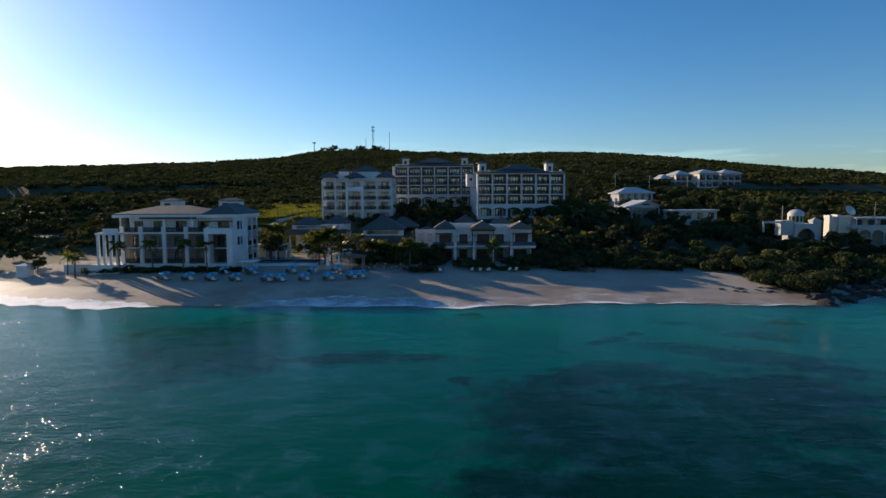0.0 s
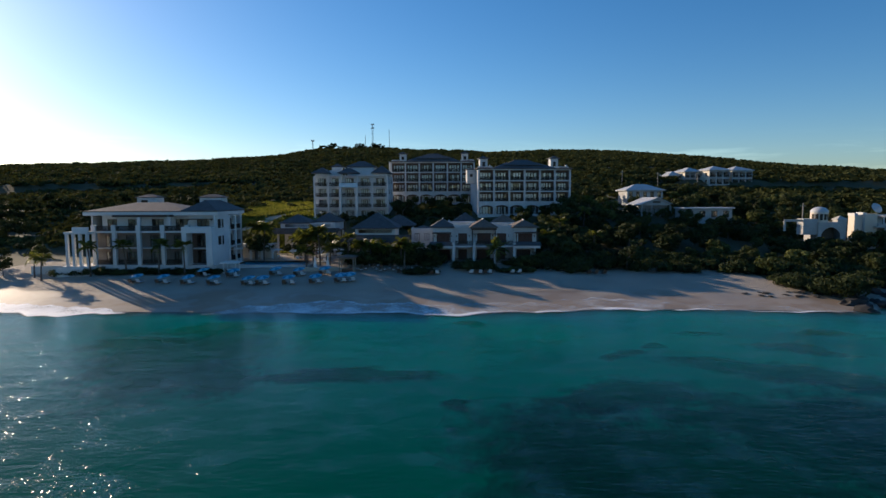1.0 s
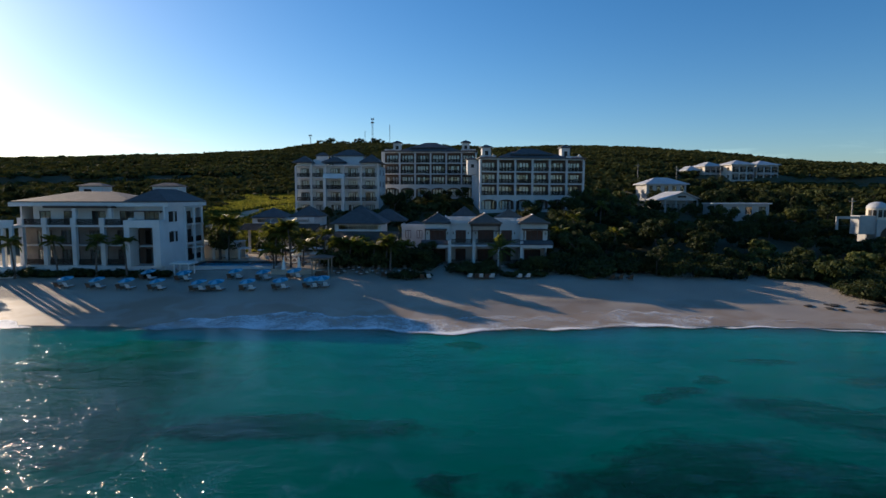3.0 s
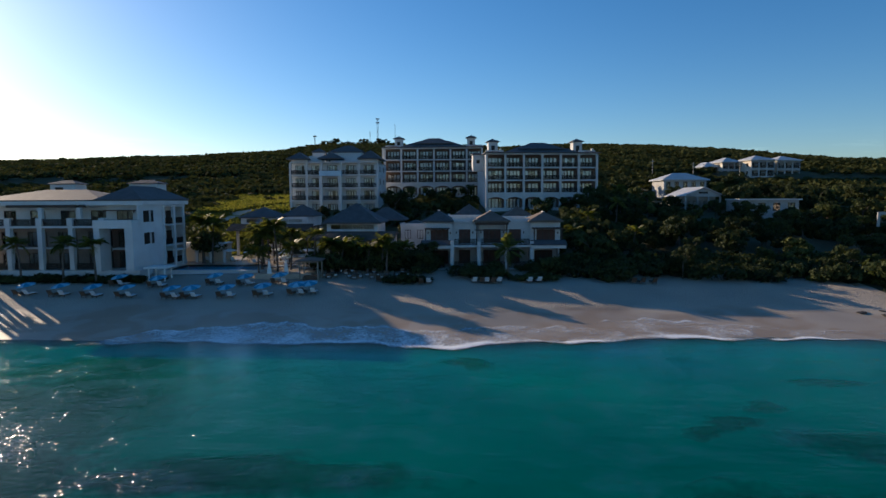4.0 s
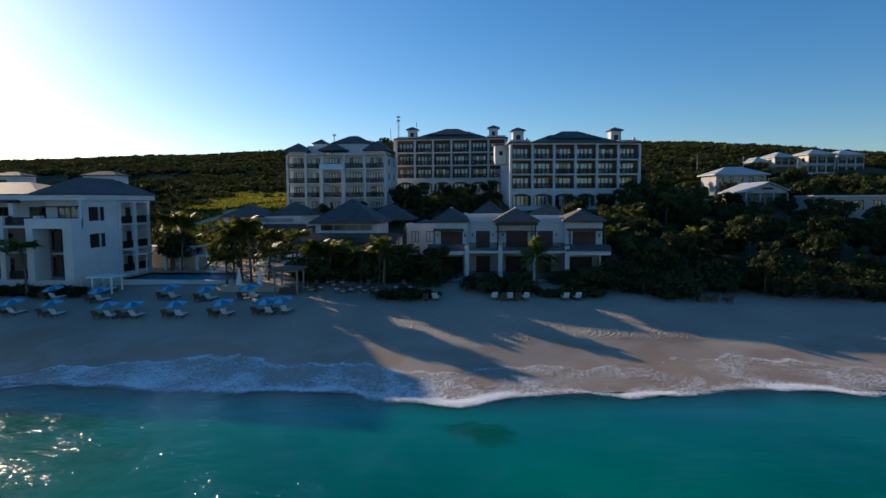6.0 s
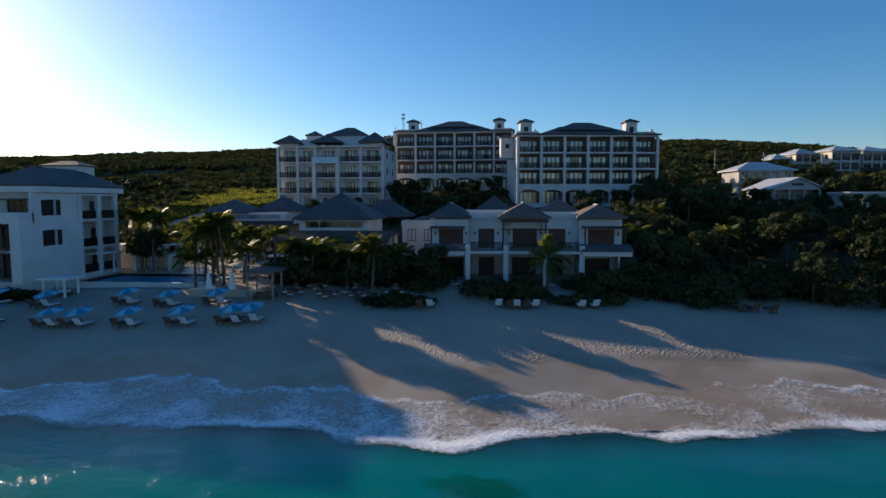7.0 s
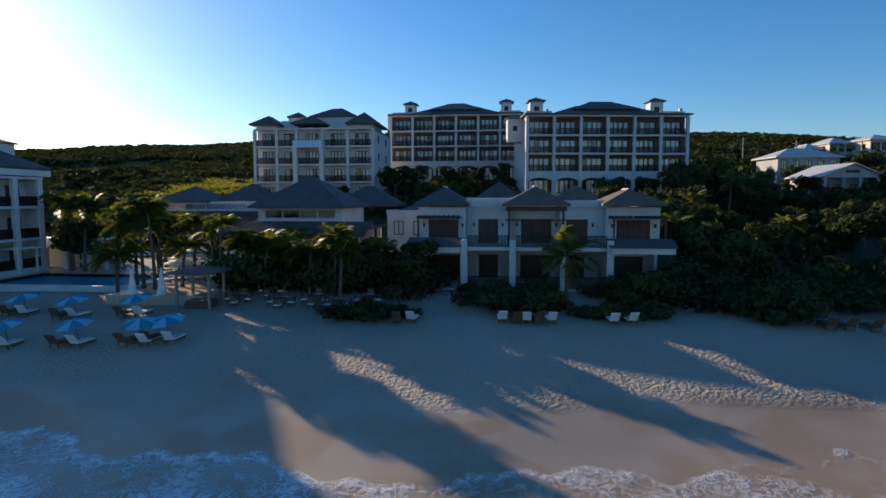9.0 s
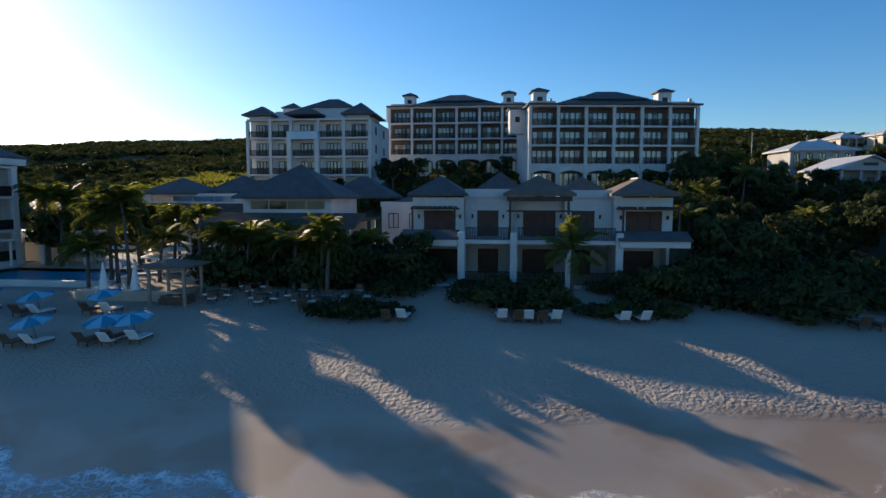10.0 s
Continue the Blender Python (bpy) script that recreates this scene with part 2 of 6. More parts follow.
def water_material(name, tint, wave, scale, gloss_rough, ior=1.33, deep=False):
    """Clear water that takes the tint once for each metre of its depth; the rippled face mirrors the sky by Fresnel."""
    m, n, l, p = nodes_of(name)
    n.remove(p)
    out = n["Material Output"]
    geo = n.new("ShaderNodeNewGeometry")
    swell, ripple = n.new("ShaderNodeTexNoise"), n.new("ShaderNodeTexNoise")
    stretch = n.new("ShaderNodeMapping")
    stretch.inputs["Scale"].default_value = (0.45, 1.1, 1.0)
    l.new(geo.outputs["Position"], stretch.inputs["Vector"])
    for tex, s, d in ((swell, scale, 4), (ripple, scale * 7, 3)):
        tex.inputs["Scale"].default_value, tex.inputs["Detail"].default_value = s, d
        l.new(stretch.outputs["Vector"], tex.inputs["Vector"])
    both = n.new("ShaderNodeMath")
    both.operation = "MULTIPLY_ADD"
    both.inputs[1].default_value = 0.30
    l.new(ripple.outputs["Fac"], both.inputs[0])
    l.new(swell.outputs["Fac"], both.inputs[2])
    bump = n.new("ShaderNodeBump")
    bump.inputs["Strength"].default_value, bump.inputs["Distance"].default_value = 1.0, wave
    l.new(both.outputs[0], bump.inputs["Height"])
    clear, gloss, mix, fres = n.new("ShaderNodeBsdfTransparent"), n.new("ShaderNodeBsdfGlossy"), n.new("ShaderNodeMixShader"), n.new("ShaderNodeFresnel")
    clear.inputs["Color"].default_value = (*tint, 1)
    if deep:
        metres, band = n.new("ShaderNodeAttribute"), n.new("ShaderNodeCombineColor")
        metres.attribute_name = "depth"
        for slot, t_ in zip(("Red", "Green", "Blue"), tint):
            fade = n.new("ShaderNodeMath")
            fade.operation = "POWER"
            fade.inputs[0].default_value = t_
            l.new(metres.outputs["Fac"], fade.inputs[1])
            l.new(fade.outputs[0], band.inputs[slot])
        l.new(band.outputs["Color"], clear.inputs["Color"])
        # fine sand and air in the water scatter a share of the light
        milk, cloud, share = n.new("ShaderNodeBsdfDiffuse"), n.new("ShaderNodeMixShader"), n.new("ShaderNodeMapRange")
        milk.inputs["Color"].default_value = (0.012, 0.33, 0.215, 1)
        share.inputs["From Min"].default_value, share.inputs["From Max"].default_value = 1.6, 2.9
        share.inputs["To Min"].default_value, share.inputs["To Max"].default_value = 0.30, 0.05
        l.new(metres.outputs["Fac"], share.inputs["Value"])
        rim = n.new("ShaderNodeMapRange")
        rim.inputs["From Max"].default_value = 0.45
        l.new(metres.outputs["Fac"], rim.inputs["Value"])
        both_shares = n.new("ShaderNodeMath")
        both_shares.operation = "MULTIPLY"
        l.new(share.outputs["Result"], both_shares.inputs[0])
        l.new(rim.outputs["Result"], both_shares.inputs[1])
        drift, swirl = n.new("ShaderNodeTexNoise"), n.new("ShaderNodeMapRange")
        drift.inputs["Scale"].default_value, drift.inputs["Detail"].default_value = 0.07, 5
        l.new(geo.outputs["Position"], drift.inputs["Vector"])
        swirl.inputs["From Min"].default_value, swirl.inputs["From Max"].default_value = 0.35, 0.65
        swirl.inputs["To Min"].default_value, swirl.inputs["To Max"].default_value = 0.55, 1.25
        l.new(drift.outputs["Fac"], swirl.inputs["Value"])
        patchy = n.new("ShaderNodeMath")
        patchy.operation = "MULTIPLY"
        l.new(both_shares.outputs[0], patchy.inputs[0])
        l.new(swirl.outputs["Result"], patchy.inputs[1])
        l.new(patchy.outputs[0], cloud.inputs["Fac"])
        l.new(clear.outputs["BSDF"], cloud.inputs[1])
        l.new(milk.outputs["BSDF"], cloud.inputs[2])
        clear = cloud
    gloss.inputs["Roughness"].default_value = gloss_rough
    fres.inputs["IOR"].default_value = ior
    l.new(bump.outputs["Normal"], gloss.inputs["Normal"])
    l.new(bump.outputs["Normal"], fres.inputs["Normal"])
    l.new(fres.outputs["Fac"], mix.inputs["Fac"])
    l.new(clear.outputs[0], mix.inputs[1])
    l.new(gloss.outputs["BSDF"], mix.inputs[2])
    # the steep faces of the smallest wavelets, a small share of the surface, throw the sun's glints
    steep, glint, whole = n.new("ShaderNodeBump"), n.new("ShaderNodeBsdfGlossy"), n.new("ShaderNodeMixShader")
    steep.inputs["Strength"].default_value, steep.inputs["Distance"].default_value = 1.0, wave * 2.0
    chop = n.new("ShaderNodeTexNoise")
    chop.inputs["Scale"].default_value, chop.inputs["Detail"].default_value = scale * 5.0, 2
    l.new(geo.outputs["Position"], chop.inputs["Vector"])
    l.new(chop.outputs["Fac"], steep.inputs["Height"])
    glint.inputs["Roughness"].default_value = 0.12
    glint.inputs["Color"].default_value = (1.0, 1.0, 1.0, 1)
    l.new(steep.outputs["Normal"], glint.inputs["Normal"])
    gusts, where = n.new("ShaderNodeTexNoise"), n.new("ShaderNodeMapRange")
    gusts.inputs["Scale"].default_value, gusts.inputs["Detail"].default_value = scale * 0.9, 3
    l.new(geo.outputs["Position"], gusts.inputs["Vector"])
    where.inputs["From Min"].default_value, where.inputs["From Max"].default_value = 0.50, 0.66
    where.inputs["To Max"].default_value = 0.06
    l.new(gusts.outputs["Fac"], where.inputs["Value"])
    l.new(where.outputs["Result"], whole.inputs["Fac"])
    l.new(mix.outputs["Shader"], whole.inputs[1])
    l.new(glint.outputs["BSDF"], whole.inputs[2])
    l.new(whole.outputs["Shader"], out.inputs["Surface"])
    return m


def glass_material():
    m, n, l, p = nodes_of("window glass")
    n.remove(p)
    clear, gloss, mix, fres = n.new("ShaderNodeBsdfTransparent"), n.new("ShaderNodeBsdfGlossy"), n.new("ShaderNodeMixShader"), n.new("ShaderNodeFresnel")
    clear.inputs["Color"].default_value = (0.88, 0.91, 0.92, 1)
    gloss.inputs["Roughness"].default_value = 0.02
    fres.inputs["IOR"].default_value = 1.6
    l.new(fres.outputs["Fac"], mix.inputs["Fac"])
    l.new(clear.outputs["BSDF"], mix.inputs[1])
    l.new(gloss.outputs["BSDF"], mix.inputs[2])
    l.new(mix.outputs["Shader"], n["Material Output"].inputs["Surface"])
    return m


def foam_material():
    """White foam with torn holes in a net-like pattern."""
    m, n, l, p = nodes_of("sea foam")
    geo = n.new("ShaderNodeNewGeometry")
    veins, big = n.new("ShaderNodeTexNoise"), n.new("ShaderNodeTexNoise")
    for tex, sc_, d, w in ((veins, 2.1, 8, 0.8), (big, 0.30, 7, 0.6)):
        tex.inputs["Scale"].default_value, tex.inputs["Detail"].default_value, tex.inputs["Distortion"].default_value = sc_, d, w
        l.new(geo.outputs["Position"], tex.inputs["Vector"])
    thick = n.new("ShaderNodeAttribute")
    thick.attribute_name = "thick"

    def calc(op, a, b=None, c=None):
        k = n.new("ShaderNodeMath")
        k.operation = op
        for slot, val in enumerate((a, b, c)):
            if val is None:
                continue
            if isinstance(val, float):
                k.inputs[slot].default_value = val
            else:
                l.new(val, k.inputs[slot])
        return k.outputs[0]
    ridge = calc("POWER", calc("SUBTRACT", 1.0, calc("ABSOLUTE", calc("MULTIPLY_ADD", veins.outputs["Fac"], 4.4, -2.2))), 3.0)
    s2 = n.new("ShaderNodeMath")
    s2.operation = "ADD"
    l.new(calc("MULTIPLY_ADD", ridge, 0.34, thick.outputs["Fac"]), s2.inputs[0])
    l.new(calc("MULTIPLY_ADD", big.outputs["Fac"], 1.3, -0.4), s2.inputs[1])
    cover = n.new("ShaderNodeMapRange")
    cover.inputs["From Min"].default_value, cover.inputs["From Max"].default_value = 0.36, 1.0
    l.new(s2.outputs[0], cover.inputs["Value"])
    p.inputs["Base Color"].default_value = (0.80, 0.82, 0.83, 1)
    p.inputs["Roughness"].default_value = 0.7
    l.new(cover.outputs["Result"], p.inputs["Alpha"])
    bump = n.new("ShaderNodeBump")
    bump.inputs["Strength"].default_value, bump.inputs["Distance"].default_value = 0.7, 0.07
    l.new(s2.outputs[0], bump.inputs["Height"])
    l.new(bump.outputs["Normal"], p.inputs["Normal"])
    return m


def reef_material():
    """Weed and coral: thick in the middle of a patch, scattered at its rim."""
    m = mat("weedy reef", (0.032, 0.058, 0.030), (0.10, 0.13, 0.065), 2.0, 0.95, 0.1, fine=0.5)
    n, l = m.node_tree.nodes, m.node_tree.links
    geo, tex, rim = n.new("ShaderNodeNewGeometry"), n.new("ShaderNodeTexNoise"), n.new("ShaderNodeAttribute")
    rim.attribute_name = "thick"
    tex.inputs["Scale"].default_value, tex.inputs["Detail"].default_value, tex.inputs["Roughness"].default_value = 0.45, 7, 0.65
    l.new(geo.outputs["Position"], tex.inputs["Vector"])
    add, cover = n.new("ShaderNodeMath"), n.new("ShaderNodeMapRange")
    l.new(tex.outputs["Fac"], add.inputs[0])
    l.new(rim.outputs["Fac"], add.inputs[1])
    cover.inputs["From Min"].default_value, cover.inputs["From Max"].default_value = 0.46, 1.0
    cover.inputs["To Max"].default_value = 0.86
    l.new(add.outputs[0], cover.inputs["Value"])
    l.new(cover.outputs["Result"], n["Principled BSDF"].inputs["Alpha"])
    return m


REEF = reef_material()
SAND = sand_material()
SEA = water_material("sea water", (0.34, 0.885, 0.725), 0.15, 0.38, 0.07, 1.17, deep=True)
POOL_WATER = water_material("pool water", (0.80, 0.96, 0.98), 0.22, 1.2, 0.02, 1.18)
GLASS = glass_material()
FOAM = foam_material()


# ---- building blocks ----
def box(bm, x0, y0, z0, x1, y1, z1):
    v = [bm.verts.new((x, y, z)) for z in (z0, z1) for y in (y0, y1) for x in (x0, x1)]
    for f in ((0, 2, 3, 1), (4, 5, 7, 6), (0, 1, 5, 4), (1, 3, 7, 5), (3, 2, 6, 7), (2, 0, 4, 6)):
        bm.faces.new([v[i] for i in f])


def boxes(*sizes):
    bm = bmesh.new()
    for s in sizes:
        box(bm, *s)
    return bm


def hip_roof(x0, y0, x1, y1, z, rise, thick=0.22):
    """A hipped roof over the eaves' rectangle, on a thin eaves board."""
    bm = bmesh.new()
    box(bm, x0, y0, z - thick, x1, y1, z)
    w, d = x1 - x0, y1 - y0
    r = min(w, d) / 2
    if w >= d:
        a, b = (x0 + r, (y0 + y1) / 2), (x1 - r, (y0 + y1) / 2)
    else:
        a, b = ((x0 + x1) / 2, y0 + r), ((x0 + x1) / 2, y1 - r)
    c = [bm.verts.new(p) for p in ((x0, y0, z + .002), (x1, y0, z + .002), (x1, y1, z + .002), (x0, y1, z + .002))]
    if abs(w - d) < 0.05:
        t = bm.verts.new(((x0 + x1) / 2, (y0 + y1) / 2, z + rise))
        for i in range(4):
            bm.faces.new((c[i], c[(i + 1) % 4], t))
    else:
        ta, tb = bm.verts.new((*a, z + rise)), bm.verts.new((*b, z + rise))
        if w > d:
            for f in ((c[0], c[1], tb, ta), (c[1], c[2], tb), (c[2], c[3], ta, tb), (c[3], c[0], ta)):
                bm.faces.new(f)
        else:
            for f in ((c[0], c[1], ta), (c[1], c[2], tb, ta), (c[2], c[3], tb), (c[3], c[0], ta, tb)):
                bm.faces.new(f)
    return bm


def shed_roof(x0, x1, y0, y1, z0, z1, t):
    """A lean-to slab that rises from its front edge at y0 to the wall at y1."""
    bm = bmesh.new()
    ends = [[bm.verts.new((x, y, z)) for y, z in ((y0, z0), (y1, z1), (y1, z1 - t), (y0, z0 - t))] for x in (x0, x1)]
    for q in range(4):
        bm.faces.new((ends[0][q], ends[1][q], ends[1][(q + 1) % 4], ends[0][(q + 1) % 4]))
    bm.faces.new(ends[0][::-1])
    bm.faces.new(ends[1])
    return bm


def to_mesh(bm, material, name):
    me = bpy.data.meshes.new(name)
    bm.to_mesh(me)
    bm.free()
    me.materials.append(material)
    return me


def part(name, bm, material, parent, label="", at=None):
    """One mesh object under a thing or under a part; bm is a bmesh, or a mesh that others share."""
    me = bm if isinstance(bm, bpy.types.Mesh) else to_mesh(bm, material, name)
    ob = new(name, me)
    ob.parent = parent
    if at is not None:
        ob.location = at
    return tagged(ob, label)


def thing(name, x, y, z, turn, label, category, group="", kind=""):
    """An Empty at a thing's base, which parents its parts."""
    ob = new(name)
    ob.empty_display_size = 0.5
    ob.matrix_basis = pose(x, y, z, 0, 0, turn)
    return tagged(ob, label, category, group, kind)


def np_mesh(name, verts, faces, material):
    """A mesh from arrays: verts (n, 3), faces (m, 3) or (m, 4)."""
    me = bpy.data.meshes.new(name)
    verts, faces = np.asarray(verts, dtype=np.float32), np.asarray(faces, dtype=np.int32)
    k = faces.shape[1]
    me.vertices.add(len(verts))
    me.vertices.foreach_set("co", verts.ravel())
    me.loops.add(faces.size)
    me.loops.foreach_set("vertex_index", faces.ravel())
    me.polygons.add(len(faces))
    me.polygons.foreach_set("loop_start", np.arange(len(faces), dtype=np.int32) * k)
    me.update(calc_edges=True)
    me.validate()
    me.materials.append(material)
    return me


# ---- ground, seabed, sea ----
SHORE_X = (-400, -200, -110, -84, -66, -50, -30, -5, 4, 12, 25, 35, 50, 60, 66, 74, 84, 100, 140, 220, 500)
SHORE_Y = (137, 125, 110, 103, 96, 95.5, 95, 94.5, 93.5, 95.5, 97, 97.5, 96.5, 95, 96, 102, 107, 112, 117, 123, 137)
SEA_LEVEL = 0.7
RIDGE_X = (-700, -314, -230, -171, -140, -115, -66, -20, 33, 85, 137, 194, 254, 325, 443, 800)
RIDGE_Y = (420, 405, 425, 450, 490, 520, 540, 520, 500, 489, 500, 520, 540, 570, 576, 600)
RIDGE_Z = (39, 40, 42, 46.5, 52.5, 59.5, 62.5, 57.5, 54.5, 56.5, 57, 54, 47, 36.5, 33.5, 30)
SLOPE_D = (-400, -90, -50, -28, -14, 0, 6, 13, 20, 27, 34, 47, 81, 165)
SLOPE_Z = (-6, -3.6, -2.2, -1.35, -0.85, 0.7, 1.2, 2.1, 3.2, 3.7, 4.4, 7.2, 13.0, 24.3)


def smooth(a, b, v):
    t = np.clip((v - a) / (b - a), 0, 1)
    return t * t * (3 - 2 * t)


def wobble(x, y, s):
    """A smooth wandering in about -1..1, for arrays."""
    return (np.sin(x / s + 1.3 * np.sin(y / s * 0.7 + 0.5)) + np.sin(y / s * 1.1 + 1.7 * np.sin(x / s * 0.6 + 2.0)) + np.sin((x + y) / s * 0.53 + 4.0)) / 3


def height(x, y):
    x, y = np.asarray(x, float), np.asarray(y, float)
    d = y - np.interp(x, SHORE_X, SHORE_Y)
    low = np.interp(d, SLOPE_D, SLOPE_Z)
    ry, rz = np.interp(x, RIDGE_X, RIDGE_Y), np.interp(x, RIDGE_X, RIDGE_Z)
    t = np.clip((y - 260) / (ry - 260), 0, 1)
    z = np.where(y > 260, 24.3 + (rz - 24.3) * (0.85 * t + 0.15 * np.sin(t * math.pi / 2)), low)
    z = np.where(y > ry, rz - np.minimum((y - ry) * 0.08, rz - 8), z)
    # the resort's level terrace
    inside = smooth(-96, -84, x) * (1 - smooth(22, 30, x)) * smooth(26, 30, d)
    terrace = np.where(y < 152, 4.4, 4.4 + (y - 152) / 22 * 7.6)
    z = np.where(y < 174, z + (np.minimum(terrace, z + 3) - z) * inside, z)
    z = z + wobble(x, y, 9.0) * 0.5 * smooth(33, 63, d) * (1 - inside) + wobble(x, y, 47.0) * 1.6 * smooth(200, 320, y)
    z = np.where((x > -43.7) & (x < -28.8) & (y > 123.3) & (y < 133.3), np.minimum(z, 2.5), z)   # the pool's pit
    return z + wobble(x, y, 3.1) * 0.10 * smooth(5, 14, d) * (1 - smooth(27, 33, d))


def ground_z(x, y):
    return float(height(x, y))


def spread(*stops):
    out = []
    for a, b, step in stops:
        out += list(np.arange(a, b, step))
    return np.array(out + [stops[-1][1]], float)


gx = spread((-3000, -600, 200), (-600, -120, 12), (-120, 110, 1.6), (110, 700, 12), (700, 3000, 200))
gy = spread((-2500, -100, 200), (-100, 60, 8), (60, 92, 2), (92, 130, 0.8), (130, 215, 2.5), (215, 640, 8), (640, 3000, 150))
mx, my = np.meshgrid(gx, gy)
verts = np.stack([mx.ravel(), my.ravel(), height(mx, my).ravel()], 1)
ii = np.arange(len(gx) * len(gy)).reshape(len(gy), len(gx))
faces = np.stack([ii[:-1, :-1], ii[:-1, 1:], ii[1:, 1:], ii[1:, :-1]], -1).reshape(-1, 4)
ground_mesh = np_mesh("ground", verts, faces, SAND)
ground_mesh.materials.append(SOIL)
ground_mesh.materials.append(GRASS)
mid_p = verts[faces].mean(1)
dist = mid_p[:, 1] - np.interp(mid_p[:, 0], SHORE_X, SHORE_Y)
edge_in = 29 + wobble(mid_p[:, 0], mid_p[:, 1], 5) * 2 - 18 * smooth(55, 64, mid_p[:, 0]) - 14 * smooth(-88, -100, mid_p[:, 0])
kind_ids = np.where(dist > edge_in, 1, 0)
meadow = (mid_p[:, 0] > -64 + wobble(mid_p[:, 0], mid_p[:, 1], 4) * 4) & (mid_p[:, 0] < -37) & (mid_p[:, 1] > 148) & (mid_p[:, 1] < 204 + wobble(mid_p[:, 0], mid_p[:, 1], 5) * 6)
kind_ids = np.where(meadow, 2, kind_ids)
yard = (mid_p[:, 0] > -47) & (mid_p[:, 0] < 20) & (mid_p[:, 1] < 127)
kind_ids = np.where(yard | ((mid_p[:, 0] > -47) & (mid_p[:, 0] < -3) & (mid_p[:, 1] < 147)), 0, kind_ids)
ground_mesh.polygons.foreach_set("material_index", kind_ids.astype(np.int32))
ground_mesh.polygons.foreach_set("use_smooth", np.ones(len(faces), bool))
tagged(new("ground", ground_mesh), "pale sandy beach rising to a scrub covered hill", "ground", kind="structure")

sx = spread((-3000, -200, 400), (-200, 200, 5), (200, 3000, 400))
sy = spread((-3000, -100, 290), (-100, 50, 5), (50, 118, 1.2), (118, 160, 7))
mx, my = np.meshgrid(sx, sy)
ii = np.arange(len(sx) * len(sy)).reshape(len(sy), len(sx))
sea_mesh = np_mesh("water", np.stack([mx.ravel(), my.ravel(), np.full(mx.size, SEA_LEVEL)], 1), np.stack([ii[:-1, :-1], ii[:-1, 1:], ii[1:, 1:], ii[1:, :-1]], -1).reshape(-1, 4), SEA)
depth_of = sea_mesh.attributes.new("depth", "FLOAT", "POINT")
depth_of.data.foreach_set("value", (np.maximum(0.0, SEA_LEVEL - height(mx, my)) * 1.15).ravel().astype(np.float32))
tagged(new("water", sea_mesh), "clear turquoise shallow sea with small ripples", "sea", kind="structure")


# ---- parts that many buildings share ----
SHARED = {}


def shared(key, make, material):
    if key not in SHARED:
        SHARED[key] = to_mesh(make(), material, key[0])
    return SHARED[key]


def railing(parent, w, at, turn=0.0, h=1.05):
    def make():
        k = max(2, int(w / 0.13))
        xs = []
        for i in range(k + 1):
            x = 0.03 + (w - 0.06) * i / k
            xs += [x - 0.04, x + 0.04]
        return lattice(xs, [0.06, 0.12, h - 0.06, h], 0.04)
    ob = part("railing", shared(("railing", round(w, 2), h), make, RAIL), None, parent, "dark metal balustrade")
    ob.matrix_basis = pose(*at, 0, 0, turn)
    return ob


def lattice(xs, zs, t):
    """One connected grid of bars of thickness t; the cells between odd lines stay open."""
    bm = bmesh.new()
    v = [[bm.verts.new((x, 0, z)) for x in xs] for z in zs]
    made = []
    for j in range(len(zs) - 1):
        for i in range(len(xs) - 1):
            if not (i % 2 and j % 2):
                made.append(bm.faces.new((v[j][i], v[j][i + 1], v[j + 1][i + 1], v[j + 1][i])))
    out = bmesh.ops.extrude_face_region(bm, geom=made)
    bmesh.ops.translate(bm, verts=[e for e in out["geom"] if isinstance(e, bmesh.types.BMVert)], vec=(0, t, 0))
    bmesh.ops.recalc_face_normals(bm, faces=bm.faces)
    return bm


def window(parent, w, h, at, leaves=4, frame_mat=None, curtain=True, turn=0.0, name="window"):
    """A framed opening with mullions, glass panes and half drawn curtains, set into a wall; its back is a shallow room."""
    fm = frame_mat or DARK_WOOD
    key = (round(w, 2), round(h, 2), leaves, fm.name)

    def frame_bm():
        xs = [0.0, 0.09]
        for i in range(1, leaves):
            xs += [w * i / leaves - 0.05, w * i / leaves + 0.05]
        return lattice(xs + [w - 0.09, w], [0.0, 0.08, h - 0.10, h], 0.14)

    ob = part(name, shared(("window_frame", *key), frame_bm, fm), None, parent)
    ob.matrix_basis = pose(*at, 0, 0, turn)
    for i in range(leaves):
        x0, x1 = w * i / leaves + 0.06, w * (i + 1) / leaves - 0.06
        part("pane", shared(("pane", round(x1 - x0, 2), round(h, 2)), lambda: boxes((0, 0, 0, x1 - x0, 0.015, h - 0.2)), GLASS), None, ob, at=(x0, 0.06, 0.09))
    part("room", shared(("room", *key), lambda: boxes((0.0, 1.6, 0, w, 1.7, h), (-0.05, 0.2, 0, 0, 1.6, h), (w, 0.2, 0, w + 0.05, 1.6, h), (0, 0.2, h, w, 1.6, h + 0.05)), SHADE_WALL), None, ob)
    if curtain:
        def cloth(cw):
            bm = bmesh.new()
            k = 8
            front = [[bm.verts.new((cw * i / k, 0.05 * (i % 2) + d, z)) for i in range(k + 1)] for d in (0, 0.02) for z in (0.02, h - 0.12)]
            for a, b in ((0, 1), (3, 2)):
                for i in range(k):
                    bm.faces.new((front[a][i], front[a][i + 1], front[b][i + 1], front[b][i]))
            return bm
        for i in range(leaves):
            if random.random() < 0.85:
                cw = round(random.choice((0.5, 0.7, 0.86)) * w / leaves, 2)
                part("curtain", shared(("curtain", cw, round(h, 2)), lambda: cloth(cw), CURTAIN), None, ob, at=(w * i / leaves + 0.08, 0.10, 0))
    return ob


